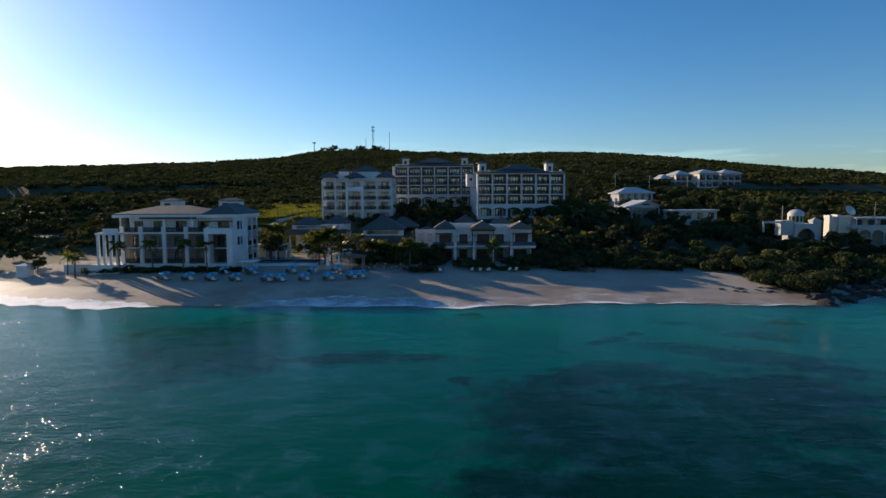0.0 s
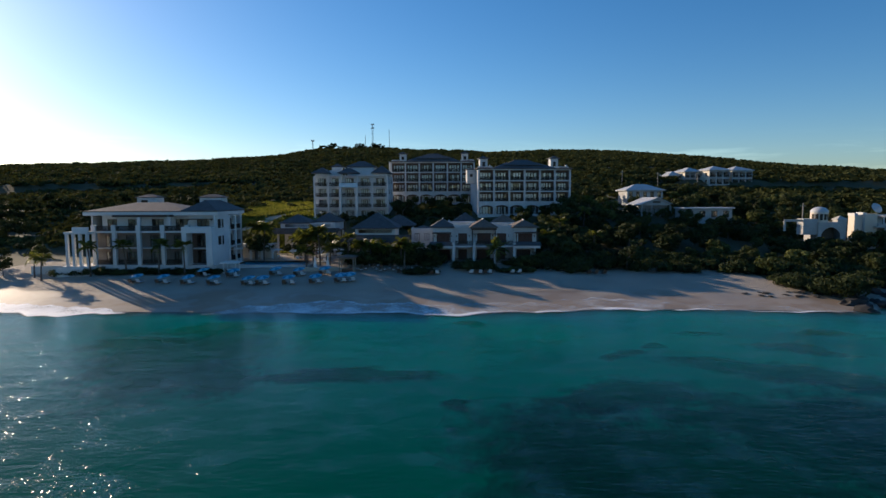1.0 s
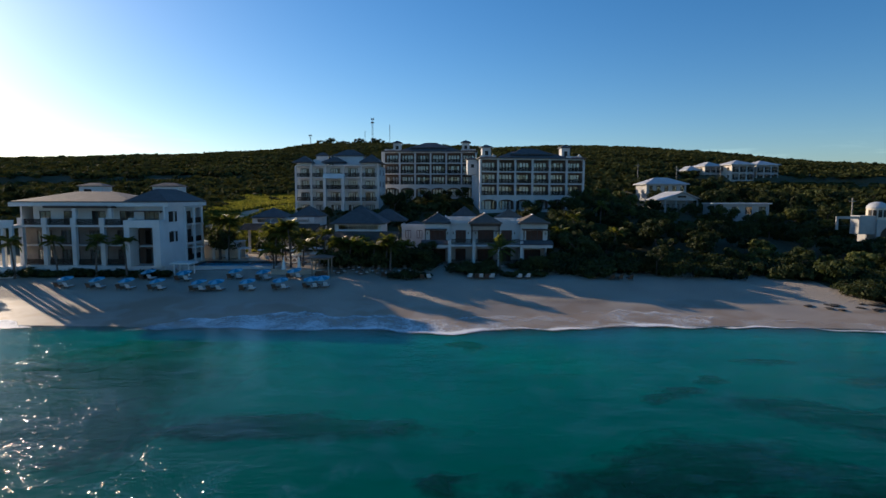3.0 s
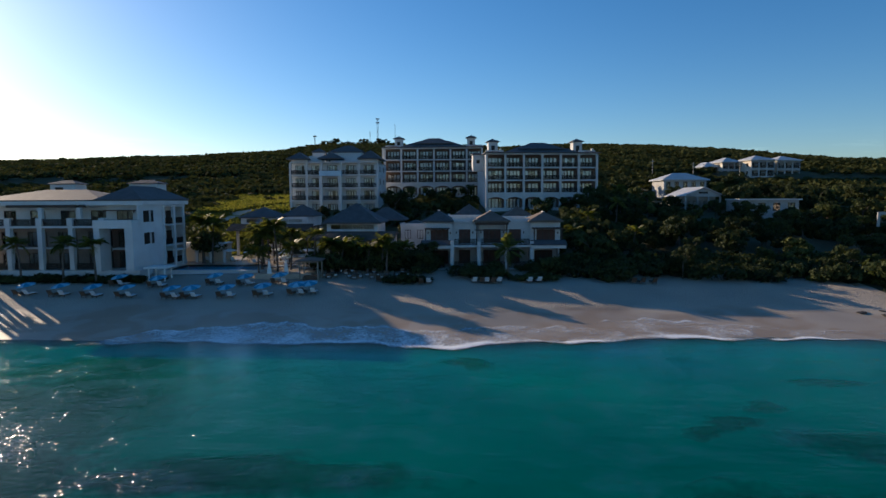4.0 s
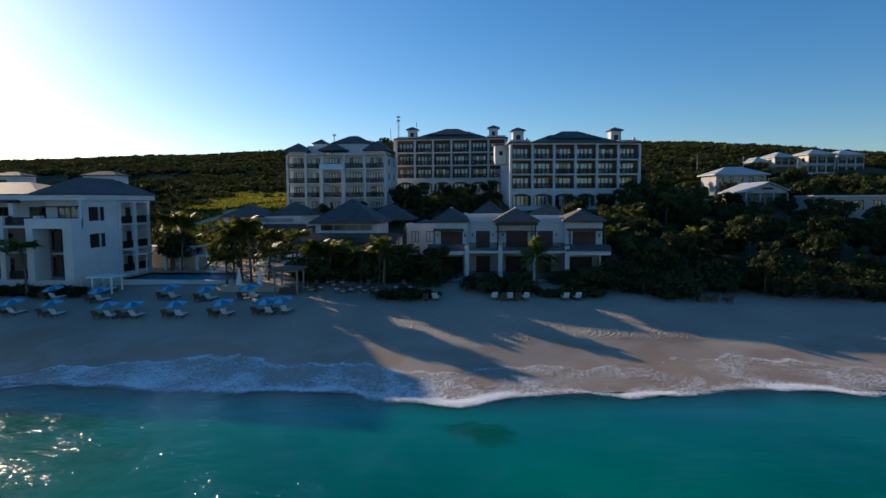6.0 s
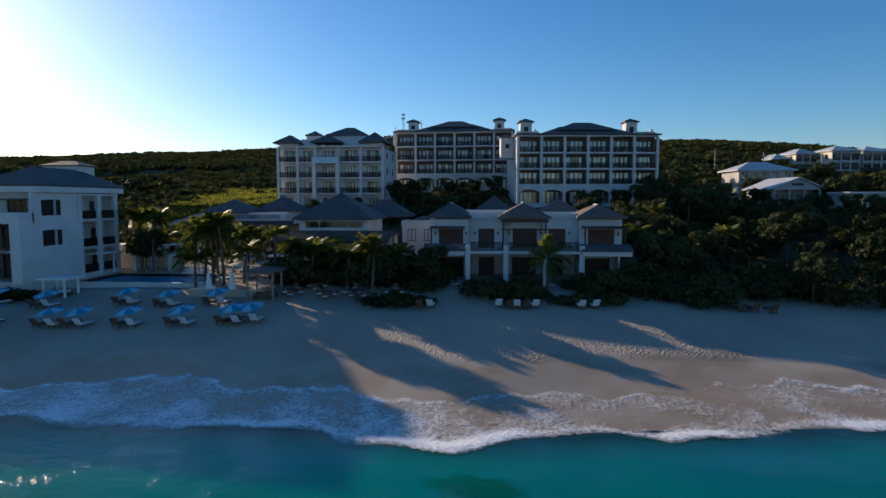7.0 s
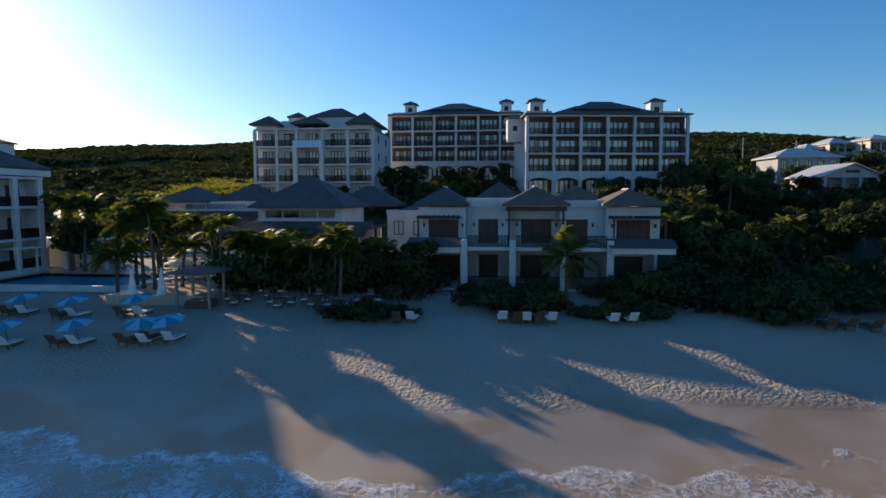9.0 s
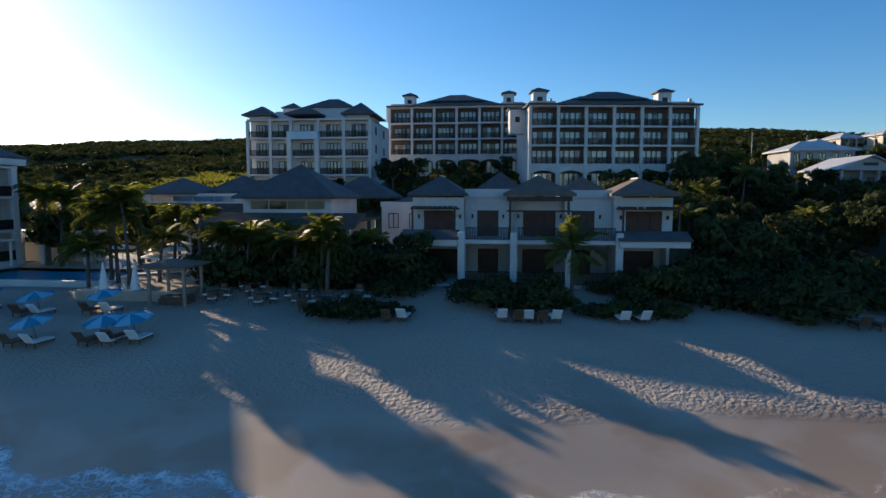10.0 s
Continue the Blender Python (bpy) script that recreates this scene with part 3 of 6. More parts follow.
def wall_with_openings(w, h, openings, t=0.25):
    """One connected wall from x 0 to w with real holes: openings are (x0, x1, z0, z1)."""
    xs = sorted({0.0, w, *[o[0] for o in openings], *[o[1] for o in openings]})
    zs = sorted({0.0, h, *[max(0.0, o[2]) for o in openings], *[min(h, o[3]) for o in openings]})
    bm = bmesh.new()
    v = {}

    def corner(x, z):
        if (x, z) not in v:
            v[x, z] = bm.verts.new((x, 0, z))
        return v[x, z]
    made = []
    for x0, x1 in zip(xs, xs[1:]):
        for z0, z1 in zip(zs, zs[1:]):
            mx_, mz_ = (x0 + x1) / 2, (z0 + z1) / 2
            if not any(a < mx_ < b and c < mz_ < d for a, b, c, d in openings):
                made.append(bm.faces.new((corner(x0, z0), corner(x1, z0), corner(x1, z1), corner(x0, z1))))
    out = bmesh.ops.extrude_face_region(bm, geom=made)
    bmesh.ops.translate(bm, verts=[e for e in out["geom"] if isinstance(e, bmesh.types.BMVert)], vec=(0, t, 0))
    bmesh.ops.recalc_face_normals(bm, faces=bm.faces)
    return bm


def arch_panel(w, h, rise, t=0.35):
    """The masonry over an opening with a low arch, from springing height 0 up to h."""
    bm = bmesh.new()
    k = 12
    low = [(w * i / k, rise * math.sin(math.pi * i / k) ** 0.7) for i in range(k + 1)]
    for y in (0, t):
        a = [bm.verts.new((x, y, z)) for x, z in low]
        b = [bm.verts.new((x, y, h)) for x, z in low]
        for i in range(k):
            f = (a[i], a[i + 1], b[i + 1], b[i])
            bm.faces.new(f if y == 0 else f[::-1])
        if y == 0:
            a0 = a
    for i in range(k):
        bm.faces.new((a0[i + 1], a0[i], a[i], a[i + 1]))
    return bm


def turret(parent, x, y, z, s, h, label="", over=0.45, rise=0.75):
    body = part("turret", boxes((0, 0, 0, s, s, h + 0.1)), STUCCO, parent, "white stucco roof turret", (x, y, z))
    part("turret_roof", hip_roof(-over, -over, s + over, s + over, h + 0.2, rise, 0.15), SHINGLE, body, "dark shingle cap")
    part("turret_window", boxes((s * 0.3, -0.03, h * 0.3, s * 0.7, 0.02, h * 0.75)), RAIL, body, "small dark louvred window")
    return body


def hotel(x, y, turn, cols, base, levels, top, depth, label, arches=True, big_roof=None, turrets=(), wall_mat=None, recess=1.3, bay_mat=None, glaze=1.0):
    """A hotel block: columns and slabs make a grid of deep balconies over the front."""
    wm = wall_mat or STUCCO
    root = thing("hotel_building", x, y, base, turn, label, "building", "hotel blocks")
    w = cols[-1]
    zs = [l - base for l in levels]
    hgt = top - base
    part("wall", boxes((0, recess + 0.25, -2.5, 0.3, depth, hgt), (w - 0.3, recess + 0.25, -2.5, w, depth, hgt), (0.3, depth - 0.3, -2.5, w - 0.3, depth, hgt), (0.3, recess + 2.2, -2.5, w - 0.3, recess + 2.4, hgt),
                       (0, 0.4, -2.5, 0.25, recess + 0.25, zs[0] - 0.15)), wm, root)
    part("flat_roof", boxes((0.0, -0.25, hgt - 0.28, w, depth, hgt)), SLAB, root, "pale roof slab with a plain fascia")
    for i, z in enumerate([0.0] + zs):
        part("floor_slab", boxes((-0.05, -0.12, z - 0.30, w + 0.05, recess + 2.2, z)) if z else boxes((-0.05, -0.3, -2.5, w + 0.05, recess + 2.2, 0)), SLAB, root)
    col_h = hgt - 0.28
    for cx in cols:
        part("column", shared(("column", round(col_h, 2)), lambda: boxes((-0.24, -0.2, -2.5, 0.24, 0.35, col_h)), SLAB), None, root, at=(cx, 0, 0))
    floors = [0.0] + zs
    for f, z in enumerate(floors):
        up = (floors + [hgt - 0.28 + 0.30])[f + 1] - 0.30
        for a, b in zip(cols, cols[1:]):
            bw, bh = b - a, up - z
            ow = round(min(bw - 0.9, 3.4) * glaze, 2)
            x0 = (bw - ow) / 2
            part("bay_wall", shared(("bay_wall", round(bw, 2), round(bh, 2), (bay_mat or wm).name), lambda: wall_with_openings(bw, bh, [(x0, x0 + ow, 0.0, 2.25)]), bay_mat or wm), None, root, at=(a, recess, z))
            window(root, ow, 2.25, (a + x0, recess + 0.06, z + 0.01), 4 if ow > 2.2 else 2)
            if f:
                railing(root, bw - 0.5, (a + 0.25, -0.02, z))
            elif arches:
                part("arch", shared(("arch", round(bw, 2), round(bh, 2)), lambda: arch_panel(bw - 0.48, bh - 2.0, 0.62), SLAB), None, root, at=(a + 0.24, -0.05, 2.0))
    if big_roof:
        x0, x1, rise = big_roof
        part("roof", hip_roof(x0, -0.6, x1, 9.2, hgt + 0.25, rise), SHINGLE, root, "dark grey hipped shingle roof")
        part("raised_roof", hip_roof(x0 + 3.6, 0.9, x1 - 3.6, 8.9, hgt + rise * 0.66, 1.75, 0.14), SHINGLE, root, "raised middle roof with a dark eaves line")
        for a, b in ((-0.55, x0 + 0.1), (x1 - 0.1, w + 0.55)):
            part("end_roof", hip_roof(a, -0.75, b, depth * 0.7, hgt + 0.22, 0.55, 0.2), SHINGLE, root, "low dark hipped eaves over the end bay")
            part("parapet", boxes((max(a, 0.0), 1.4, hgt, min(b, w), 1.65, hgt + 0.85)), SLAB, root)
    for tx, ty, s, h in turrets:
        turret(root, tx, ty, hgt, s, h)
    return root


# ---- the three tall hotel blocks on the slope ----
right_hotel = hotel(9.5, 174.4, 7.0, [0, 4.5, 9.0, 13.5, 18.0, 22.5, 27.0], 13.3, [17.0, 20.05, 23.1], 26.3, 15.0,
                    "white balcony hotel block with ground floor arches", True, (4.2, 22.9, 1.9), ((1.6, 7.0, 2.3, 3.3), (23.6, 8.0, 2.3, 3.5)), bay_mat=BAY_WALL)
link = part("stair_tower", boxes((-2.6, 5.0, 9.0, -0.02, 7.4, 13.0)), STUCCO, right_hotel, "white stair tower box with one window")
part("tower_window", boxes((-1.75, 4.96, 10.9, -0.95, 5.05, 11.8)), RAIL, link)
part("tower_cap", hip_roof(-2.9, 4.7, 0.0, 7.7, 13.2, 0.5, 0.15), SHINGLE, link)
part("chimney", boxes((26.0, 1.2, 13.0, 26.5, 1.7, 14.3)), SLAB, right_hotel, "small white roof vent")
part("chimney", boxes((3.3, 1.2, 13.0, 3.7, 1.6, 14.2)), SLAB, right_hotel, "small white roof vent")

middle_hotel = hotel(-17.9, 196.8, -1.0, [0, 4.6, 9.15, 13.7, 18.3, 22.8, 27.0], 16.6, [20.2, 23.4, 26.55], 29.7, 14.0,
                     "cream balcony hotel block behind dark trees", True, (4.3, 22.6, 2.0), ((2.3, 4.0, 2.2, 2.8), (22.9, 4.0, 2.2, 2.9)), STUCCO_WARM, bay_mat=BAY_WALL)
part("side_balcony", boxes((-0.9, 1.0, 10.3, 0, 3.4, 13.3)), STUCCO, middle_hotel, "white side bay")

left_hotel = hotel(-37.9, 174.6, 0.0, [0, 4.0, 7.6, 12.3, 16.7, 21.1], 12.2, [15.4, 18.45, 21.55], 24.6, 16.0,
                   "white hotel block with stepped hipped roofs", False, glaze=0.72)
for a, b, d0, d1, z, rise in ((-0.7, 4.5, -0.8, 6.0, 13.15, 1.7), (16.4, 22.0, -0.8, 9.0, 13.15, 2.1), (6.9, 12.9, -1.2, 4.0, 13.2, 1.4), (8.2, 17.0, 5.0, 12.0, 15.2, 1.8), (3.6, 7.0, 6.0, 9.4, 15.3, 1.0)):
    part("roof", hip_roof(a, d0, b, d1, z, rise), SHINGLE, left_hotel, "dark hipped shingle roof")
for x0, y0, x1, y1, z1 in ((8.6, 5.4, 16.6, 11.0, 15.0), (3.9, 6.2, 6.6, 9.2, 15.1), (0.2, 0.4, 4.0, 5.0, 13.0), (16.9, 0.4, 21.0, 8.0, 13.0), (4.0, 2.4, 7.2, 5.0, 14.0), (12.6, 2.4, 16.9, 5.4, 13.8)):
    part("penthouse", boxes((x0, y0, 12.4, x1, y1, z1)), STUCCO, left_hotel, "white set back top storey")
for a in (7.0, 7.9, 8.8):
    part("terrace_post", boxes((a, 5.0, 12.4, a + 0.25, 5.25, 15.0)), SLAB, left_hotel)
part("middle_balcony", boxes((7.3, -1.3, 9.1, 12.6, -1.1, 10.2), (7.3, -1.1, 9.1, 7.5, 0.0, 10.2), (12.4, -1.1, 9.1, 12.6, 0.0, 10.2), (7.3, -1.3, 8.95, 12.6, 0.0, 9.1)), PALE_BLUE, left_hotel, "pale blue middle balcony front")
for a in (7.6, 12.3):
    part("tall_column", boxes((a - 0.35, -1.2, -2.5, a + 0.35, -0.5, 8.95)), STUCCO, left_hotel, "tall white column under the balcony")
for z in (3.3, 6.35, 9.45):
    for yy in (4.0, 10.5):
        part("side_window", boxes((21.08, yy, z + 0.6, 21.16, yy + 1.1, z + 2.0)), RAIL, left_hotel, "dark louvred side window")


# ---- the low beach hotel wing beside the sand ----
def beach_wing():
    root = thing("beach_wing_building", -73.4, 121.0, 4.4, 0.0, "three storey white beachfront hotel wing with hipped roofs", "building", "hotel blocks")
    # local x from 0 to 28.4 along the front, local y back to 17
    cols = (4.3, 8.3, 13.2, 18.0, 22.9)
    part("plinth", boxes((1.6, -0.6, -2.0, 28.6, 14.4, 0.6)), STUCCO, root)
    # the shade behind the columns is put into this wall's dark colour
    part("wall", boxes((2.4, 2.6, 0.6, 22.4, 2.75, 3.75), (2.4, 2.6, 3.95, 22.4, 2.75, 7.0)), SHADE_WALL, root, "wall behind the columns coloured dark for their shade")
    part("wall", boxes((2.2, 14.1, 0.6, 28.4, 14.4, 10.4), (2.2, 2.75, 0.6, 2.5, 14.1, 10.4)), STUCCO, root)
    part("floor_slab", boxes((2.2, -0.2, 7.0, 23.0, 5.2, 7.3)), STUCCO, root, "white floor band")
    part("floor_slab", boxes((2.5, 0.9, 3.75, 22.5, 3.0, 3.95)), SLAB, root)
    for c in cols:
        part("column", boxes((c - 0.35, -0.15, 0.6, c + 0.35, 0.55, 7.0)), STUCCO, root, "tall white square column")
        part("pedestal", boxes((c - 0.42, -0.25, 7.3, c + 0.42, 0.55, 8.5)), STUCCO, root)
    for a, b in zip(cols, cols[1:]):
        railing(root, b - a - 0.9, (a + 0.45, 0.1, 7.3))
        railing(root, b - a - 0.8, (a + 0.4, 0.3, 0.6))
        window(root, (b - a) * 0.62, 2.4, (a + (b - a) * 0.2, 2.5, 0.62), 4, curtain=False)
        window(root, (b - a) * 0.62, 2.3, (a + (b - a) * 0.2, 2.5, 4.0), 4, curtain=False)
        part("upper_wall", boxes((a, 3.0, 7.3, a + (b - a) * 0.25, 3.3, 10.4), (b - (b - a) * 0.25, 3.0, 7.3, b, 3.3, 10.4), (a + (b - a) * 0.25, 3.0, 9.6, b - (b - a) * 0.25, 3.3, 10.4)), STUCCO, root)
        window(root, (b - a) * 0.5, 2.3, (a + (b - a) * 0.25, 3.06, 7.32), 2, curtain=False)
    for c in (13.2, 19.2):
        part("upper_column", boxes((c - 0.3, 0.2, 8.5, c + 0.3, 0.75, 10.5)), STUCCO, root)
    part("beam", boxes((8.0, 0.2, 10.1, 20.0, 0.9, 10.5)), DARK_WOOD, root, "dark timber eaves beam")
    # end pavilion with the double height porch
    part("pavilion_wall", boxes((22.5, -1.6, 0.6, 23.4, 1.0, 7.0), (27.2, -1.6, 0.6, 28.4, 0.2, 7.0), (22.5, -1.7, 7.0, 28.4, 0.4, 8.2)), STUCCO, root, "white porch with a tall opening")
    # dark brown on the back wall stands in for the shade inside the porch
    part("porch_wall", wall_with_openings(5.5, 6.4, [(1.0, 4.6, 0.0, 2.6), (1.0, 4.6, 3.4, 5.8)]), BAY_WALL, root, "porch back wall coloured dark for the porch's shade", (22.5, 2.9, 0.6))
    window(root, 3.6, 2.6, (23.5, 2.96, 0.62), 3, curtain=False)
    window(root, 3.6, 2.4, (23.5, 2.96, 4.0), 3, curtain=False)
    part("porch_floor", boxes((23.4, 1.2, 3.6, 27.2, 2.9, 3.85)), STUCCO, root)
    part("pavilion_upper_wall", wall_with_openings(5.5, 3.0, [(1.5, 4.0, 0.2, 2.2)]), STUCCO, root, "", (22.7, 1.6, 7.4))
    window(root, 2.5, 2.0, (24.2, 1.66, 7.6), 3, curtain=False)
    part("pergola", boxes((22.9, 0.3, 9.55, 27.9, 1.6, 9.7), (23.0, 0.2, 9.3, 23.15, 0.35, 9.7), (27.6, 0.2, 9.3, 27.75, 0.35, 9.7)), DARK_WOOD, root, "thin dark timber awning")
    # the side wall with shuttered windows and stacked balconies
    part("side_wall", boxes((28.1, 0.2, 0.6, 28.4, 2.2, 10.4), (28.1, 2.2, 0.6, 28.4, 3.6, 4.4), (28.1, 2.2, 6.2, 28.4, 3.6, 7.8), (28.1, 2.2, 9.6, 28.4, 3.6, 10.4), (28.1, 3.6, 0.6, 28.4, 7.0, 10.4)), STUCCO, root)
    for z in (4.4, 7.8):
        part("shuttered_window", boxes((28.05, 2.25, z, 28.12, 3.55, z + 1.75), (28.38, 1.5, z, 28.44, 2.15, z + 1.75), (28.38, 3.65, z, 28.44, 4.3, z + 1.75)), RAIL, root, "dark louvred shutters")
    for z in (3.8, 7.2, 10.3):
        part("floor_slab", boxes((26.6, 7.0, z - 0.25, 28.6, 14.3, z)), STUCCO, root)
    for yy in (7.3, 10.7, 13.9):
        part("side_column", boxes((28.1, yy - 0.3, 0.6, 28.55, yy + 0.3, 10.05)), STUCCO, root)
    part("inner_wall", boxes((26.4, 7.0, 0.6, 26.6, 14.1, 10.05)), STUCCO, root)
    for z in (0.6, 3.8, 7.2):
        for yy in (7.6, 11.0):
            railing(root, 2.6, (28.4, yy, z), 90)
            part("balcony_door", boxes((26.58, yy + 0.5, z + 0.02, 26.66, yy + 2.2, z + 2.2)), DARK_WOOD, root)
    part("eaves_band", boxes((1.9, 0.6, 10.4, 28.8, 15.2, 11.05)), STUCCO, root, "white eaves band")
    part("roof", hip_roof(2.0, 0.7, 22.6, 14.6, 11.24, 1.7), SHINGLE, root, "long dark shingle hipped roof")
    part("roof", hip_roof(21.4, 0.5, 28.8, 15.4, 11.30, 2.1), SHINGLE, root, "dark shingle hipped roof over the end pavilion")
    for tx, ty, w in ((7.4, 10.6, 4.4), (20.6, 11.4, 4.9)):
        tower = part("roof_tower", boxes((tx, ty, 10.0, tx + w, ty + 0.25, 13.9), (tx, ty + 2.6, 10.0, tx + w, ty + 2.85, 13.9), (tx, ty + 0.25, 10.0, tx + 0.25, ty + 2.6, 13.9), (tx + w - 0.25, ty + 0.25, 10.0, tx + w, ty + 2.6, 13.9)), STUCCO, root, "white roof tower")
        part("tower_window", boxes((tx + 0.9, ty - 0.03, 12.2, tx + 2.3, ty + 0.02, 13.4)), RAIL, tower)
        part("tower_roof", hip_roof(tx - 0.3, ty - 0.3, tx + w + 0.3, ty + 3.1, 14.02, 0.6, 0.12), SHINGLE, tower)
    # the flat porch at the far end
    part("porch_roof", boxes((-0.2, -2.4, 6.9, 4.6, 2.6, 7.3)), STUCCO, root, "flat white porch roof")
    for cx in (0.2, 1.5, 2.8, 4.2):
        part("porch_column", boxes((cx - 0.25, -2.2, 0.6, cx + 0.25, -1.7, 6.9)), STUCCO, root)
    part("porch_parapet", boxes((1.2, -1.9, 7.3, 4.4, -1.65, 8.2)), STUCCO, root)
    part("porch_steps", boxes((-1.6, -3.0, -1.6, 5.4, -0.6, 0.2), (-1.0, -2.6, 0.2, 5.0, -0.6, 0.6)), STUCCO, root)
    return root


beach_wing()


# ---- villas over the sand ----
def villas():
    root = thing("beach_villa", -3.2, 127.0, 4.4, 0.0, "white two storey beach villas with hipped roofs and dark doors", "building")
    # local x 0..23, local y back; upper floor at 3.4
    part("plinth", boxes((0.3, -0.6, -1.8, 23.2, 14.0, 0.15)), SLAB, root)
    up = 3.75
    part("floor_slab", boxes((0.6, 0.0, up - 0.3, 23.0, 7.0, up)), STUCCO, root, "white floor band")
    part("side_wall", boxes((0.6, 3.9, 0.15, 0.85, 11.0, 7.2), (22.6, 4.2, 0.15, 22.85, 14.0, 7.2), (0.85, 10.7, 0.15, 22.6, 11.0, 7.2)), STUCCO, root)
    # bays: x0, x1, wall line, door span
    bays = ((0.85, 5.2, 3.6, 0.8, 3.6), (5.2, 9.4, 4.8, 1.1, 3.0), (9.4, 14.0, 5.6, 1.0, 3.9), (14.0, 18.0, 4.8, 0.6, 2.6), (18.0, 22.85, 3.6, 1.0, 4.0))
    for x0, x1, wy, a, b in bays:
        w = x1 - x0
        for z, h, back in ((0.15, up - 0.45, min(2.4, 6.7 - wy)), (up, 3.45, 0.0)):
            part("front_wall", wall_with_openings(w, h, [(a, b, 0.0, 2.3)]), STUCCO, root, "", (x0, wy + back, z))
            d = window(root, b - a, 2.3, (x0 + a, wy + back + 0.05, z + 0.01), 3, curtain=False, name="door")
            for k in range(3):
                part("door_leaf", boxes((x0 + a + 0.06 + k * (b - a) / 3, wy + back + 0.01, z + 0.05, x0 + a - 0.06 + (k + 1) * (b - a) / 3, wy + back + 0.047, z + 2.22)), DOOR_WOOD, root, "red brown wooden door leaf")
        part("cross_wall", boxes((x0, wy - 1.6, 0.15, x0 + 0.2, 7.0, up - 0.3), (x0, wy + 0.25, up, x0 + 0.2, 7.0, 7.2)), STUCCO, root)
        for sx in (a - 0.5, b + 0.35):
            part("wall_lamp", boxes((x0 + sx, wy - 0.18, up + 1.6, x0 + sx + 0.16, wy, up + 1.95)), RAIL, root)
    for x0, x1, z in ((5.2, 9.4, 7.95), (14.0, 18.0, 7.85)):
        part("parapet", boxes((x0, 4.6, 7.2, x1, 4.85, z)), STUCCO, root, "white roof parapet")
        part("flat_roof", boxes((x0, 4.87, 7.2, x1, 13.5, 7.35)), SLAB, root)
    for x0, x1, y0, rise, rm in ((0.3, 5.5, 3.0, 1.6, SHINGLE), (8.6, 14.6, 1.4, 1.6, SHINGLE_BROWN), (17.6, 23.2, 2.6, 1.35, SHINGLE_BROWN)):
        part("roof", hip_roof(x0, y0, x1, y0 + 8.4, 7.55, rise), rm, root, "hipped shingle roof")
        part("roof_ridge_cap", boxes(((x0 + x1) / 2 - 0.12, y0 + 2.8, 7.55 + rise - 0.03, (x0 + x1) / 2 + 0.12, y0 + 5.6, 7.55 + rise + 0.08)), SLAB, root)
    # balcony fronts and posts
    for x0, x1 in ((0.4, 4.9), (17.8, 23.1)):
        part("balcony_front", boxes((x0, -0.6, up - 0.45, x1, -0.35, up + 0.12)), STUCCO, root, "low white balcony front")
        for sx in (x0, x1 - 0.25):
            part("balcony_side", boxes((sx, -0.34, up - 0.45, sx + 0.25, 3.6, up + 0.12)), STUCCO, root)
        part("sloping_awning", shed_roof(x0 - 0.15, x1 + 0.15, -0.75, 0.9, up + 0.13, up + 0.78, 0.08), SHINGLE, root, "grey shingled lean-to ledge")
        part("canopy", boxes((x0 + 0.4, 1.4, 6.2, x1 - 0.1, 3.6, 6.32), (x0 + 0.5, 1.4, 3.7, x0 + 0.65, 1.55, 6.2), (x1 - 0.4, 1.4, 3.7, x1 - 0.25, 1.55, 6.2)), DARK_WOOD, root, "dark timber pergola")
        for k in range(9):
            part("rafter", shared(("rafter",), lambda: boxes((0, 0, 0, 0.08, 2.6, 0.14)), DARK_WOOD), None, root, at=(x0 + 0.5 + k * (x1 - x0 - 0.9) / 8, 1.1, 6.32))
    for px, h in ((5.25, 4.4), (9.5, 4.4), (13.9, 3.2), (17.8, 4.4)):
        part("pillar", boxes((px - 0.28, -0.35, 0.15, px + 0.28, 0.2, h)), STUCCO, root, "white square pillar")
    for x0, x1, y in ((5.6, 9.2, 0.0), (9.8, 13.6, 0.0), (14.2, 17.5, 0.0)):
        railing(root, x1 - x0, (x0, y, up))
        railing(root, x1 - x0, (x0, y, 0.15))
    part("pavilion_beam", boxes((8.9, 1.7, 6.9, 14.3, 2.0, 7.3), (9.1, 1.7, up, 9.3, 1.95, 6.9), (13.9, 1.7, up, 14.1, 1.95, 6.9), (8.9, 1.8, 6.0, 14.3, 1.9, 6.15)), DARK_WOOD, root, "dark timber pavilion frame")
    part("garden_wall", boxes((-0.4, -3.4, -1.8, 8.0, -3.1, -0.3), (12.0, -3.4, -1.8, 15.0, -3.1, -0.3)), STUCCO_GREY, root)
    return root


villas()


def back_villa(x, y, z, w, d, h, rise, roof_mat, label):
    root = thing("resort_house", x, y, z, 0.0, label, "house", "resort houses")
    part("wall", boxes((0, 0, -2, w, 0.3, h), (0, d - 0.3, -2, w, d, h), (0, 0.3, -2, 0.3, d - 0.3, h), (w - 0.3, 0.3, -2, w, d - 0.3, h)), STUCCO, root)
    part("parapet", boxes((-0.1, -0.1, h, w + 0.1, 0.2, h + 0.5), (-0.1, 0.2, h, 0.2, d, h + 0.5), (w - 0.2, 0.2, h, w + 0.1, d, h + 0.5)), STUCCO, root)
    part("roof", hip_roof(w * 0.12, 0.4, w * 0.88, d - 0.3, h + 0.35, rise), roof_mat, root, "hipped shingle roof")
    for i in range(2):
        window(root, w * 0.22, 1.6, (w * (0.15 + 0.45 * i), -0.05, h - 2.3), 2, curtain=False)
    return root


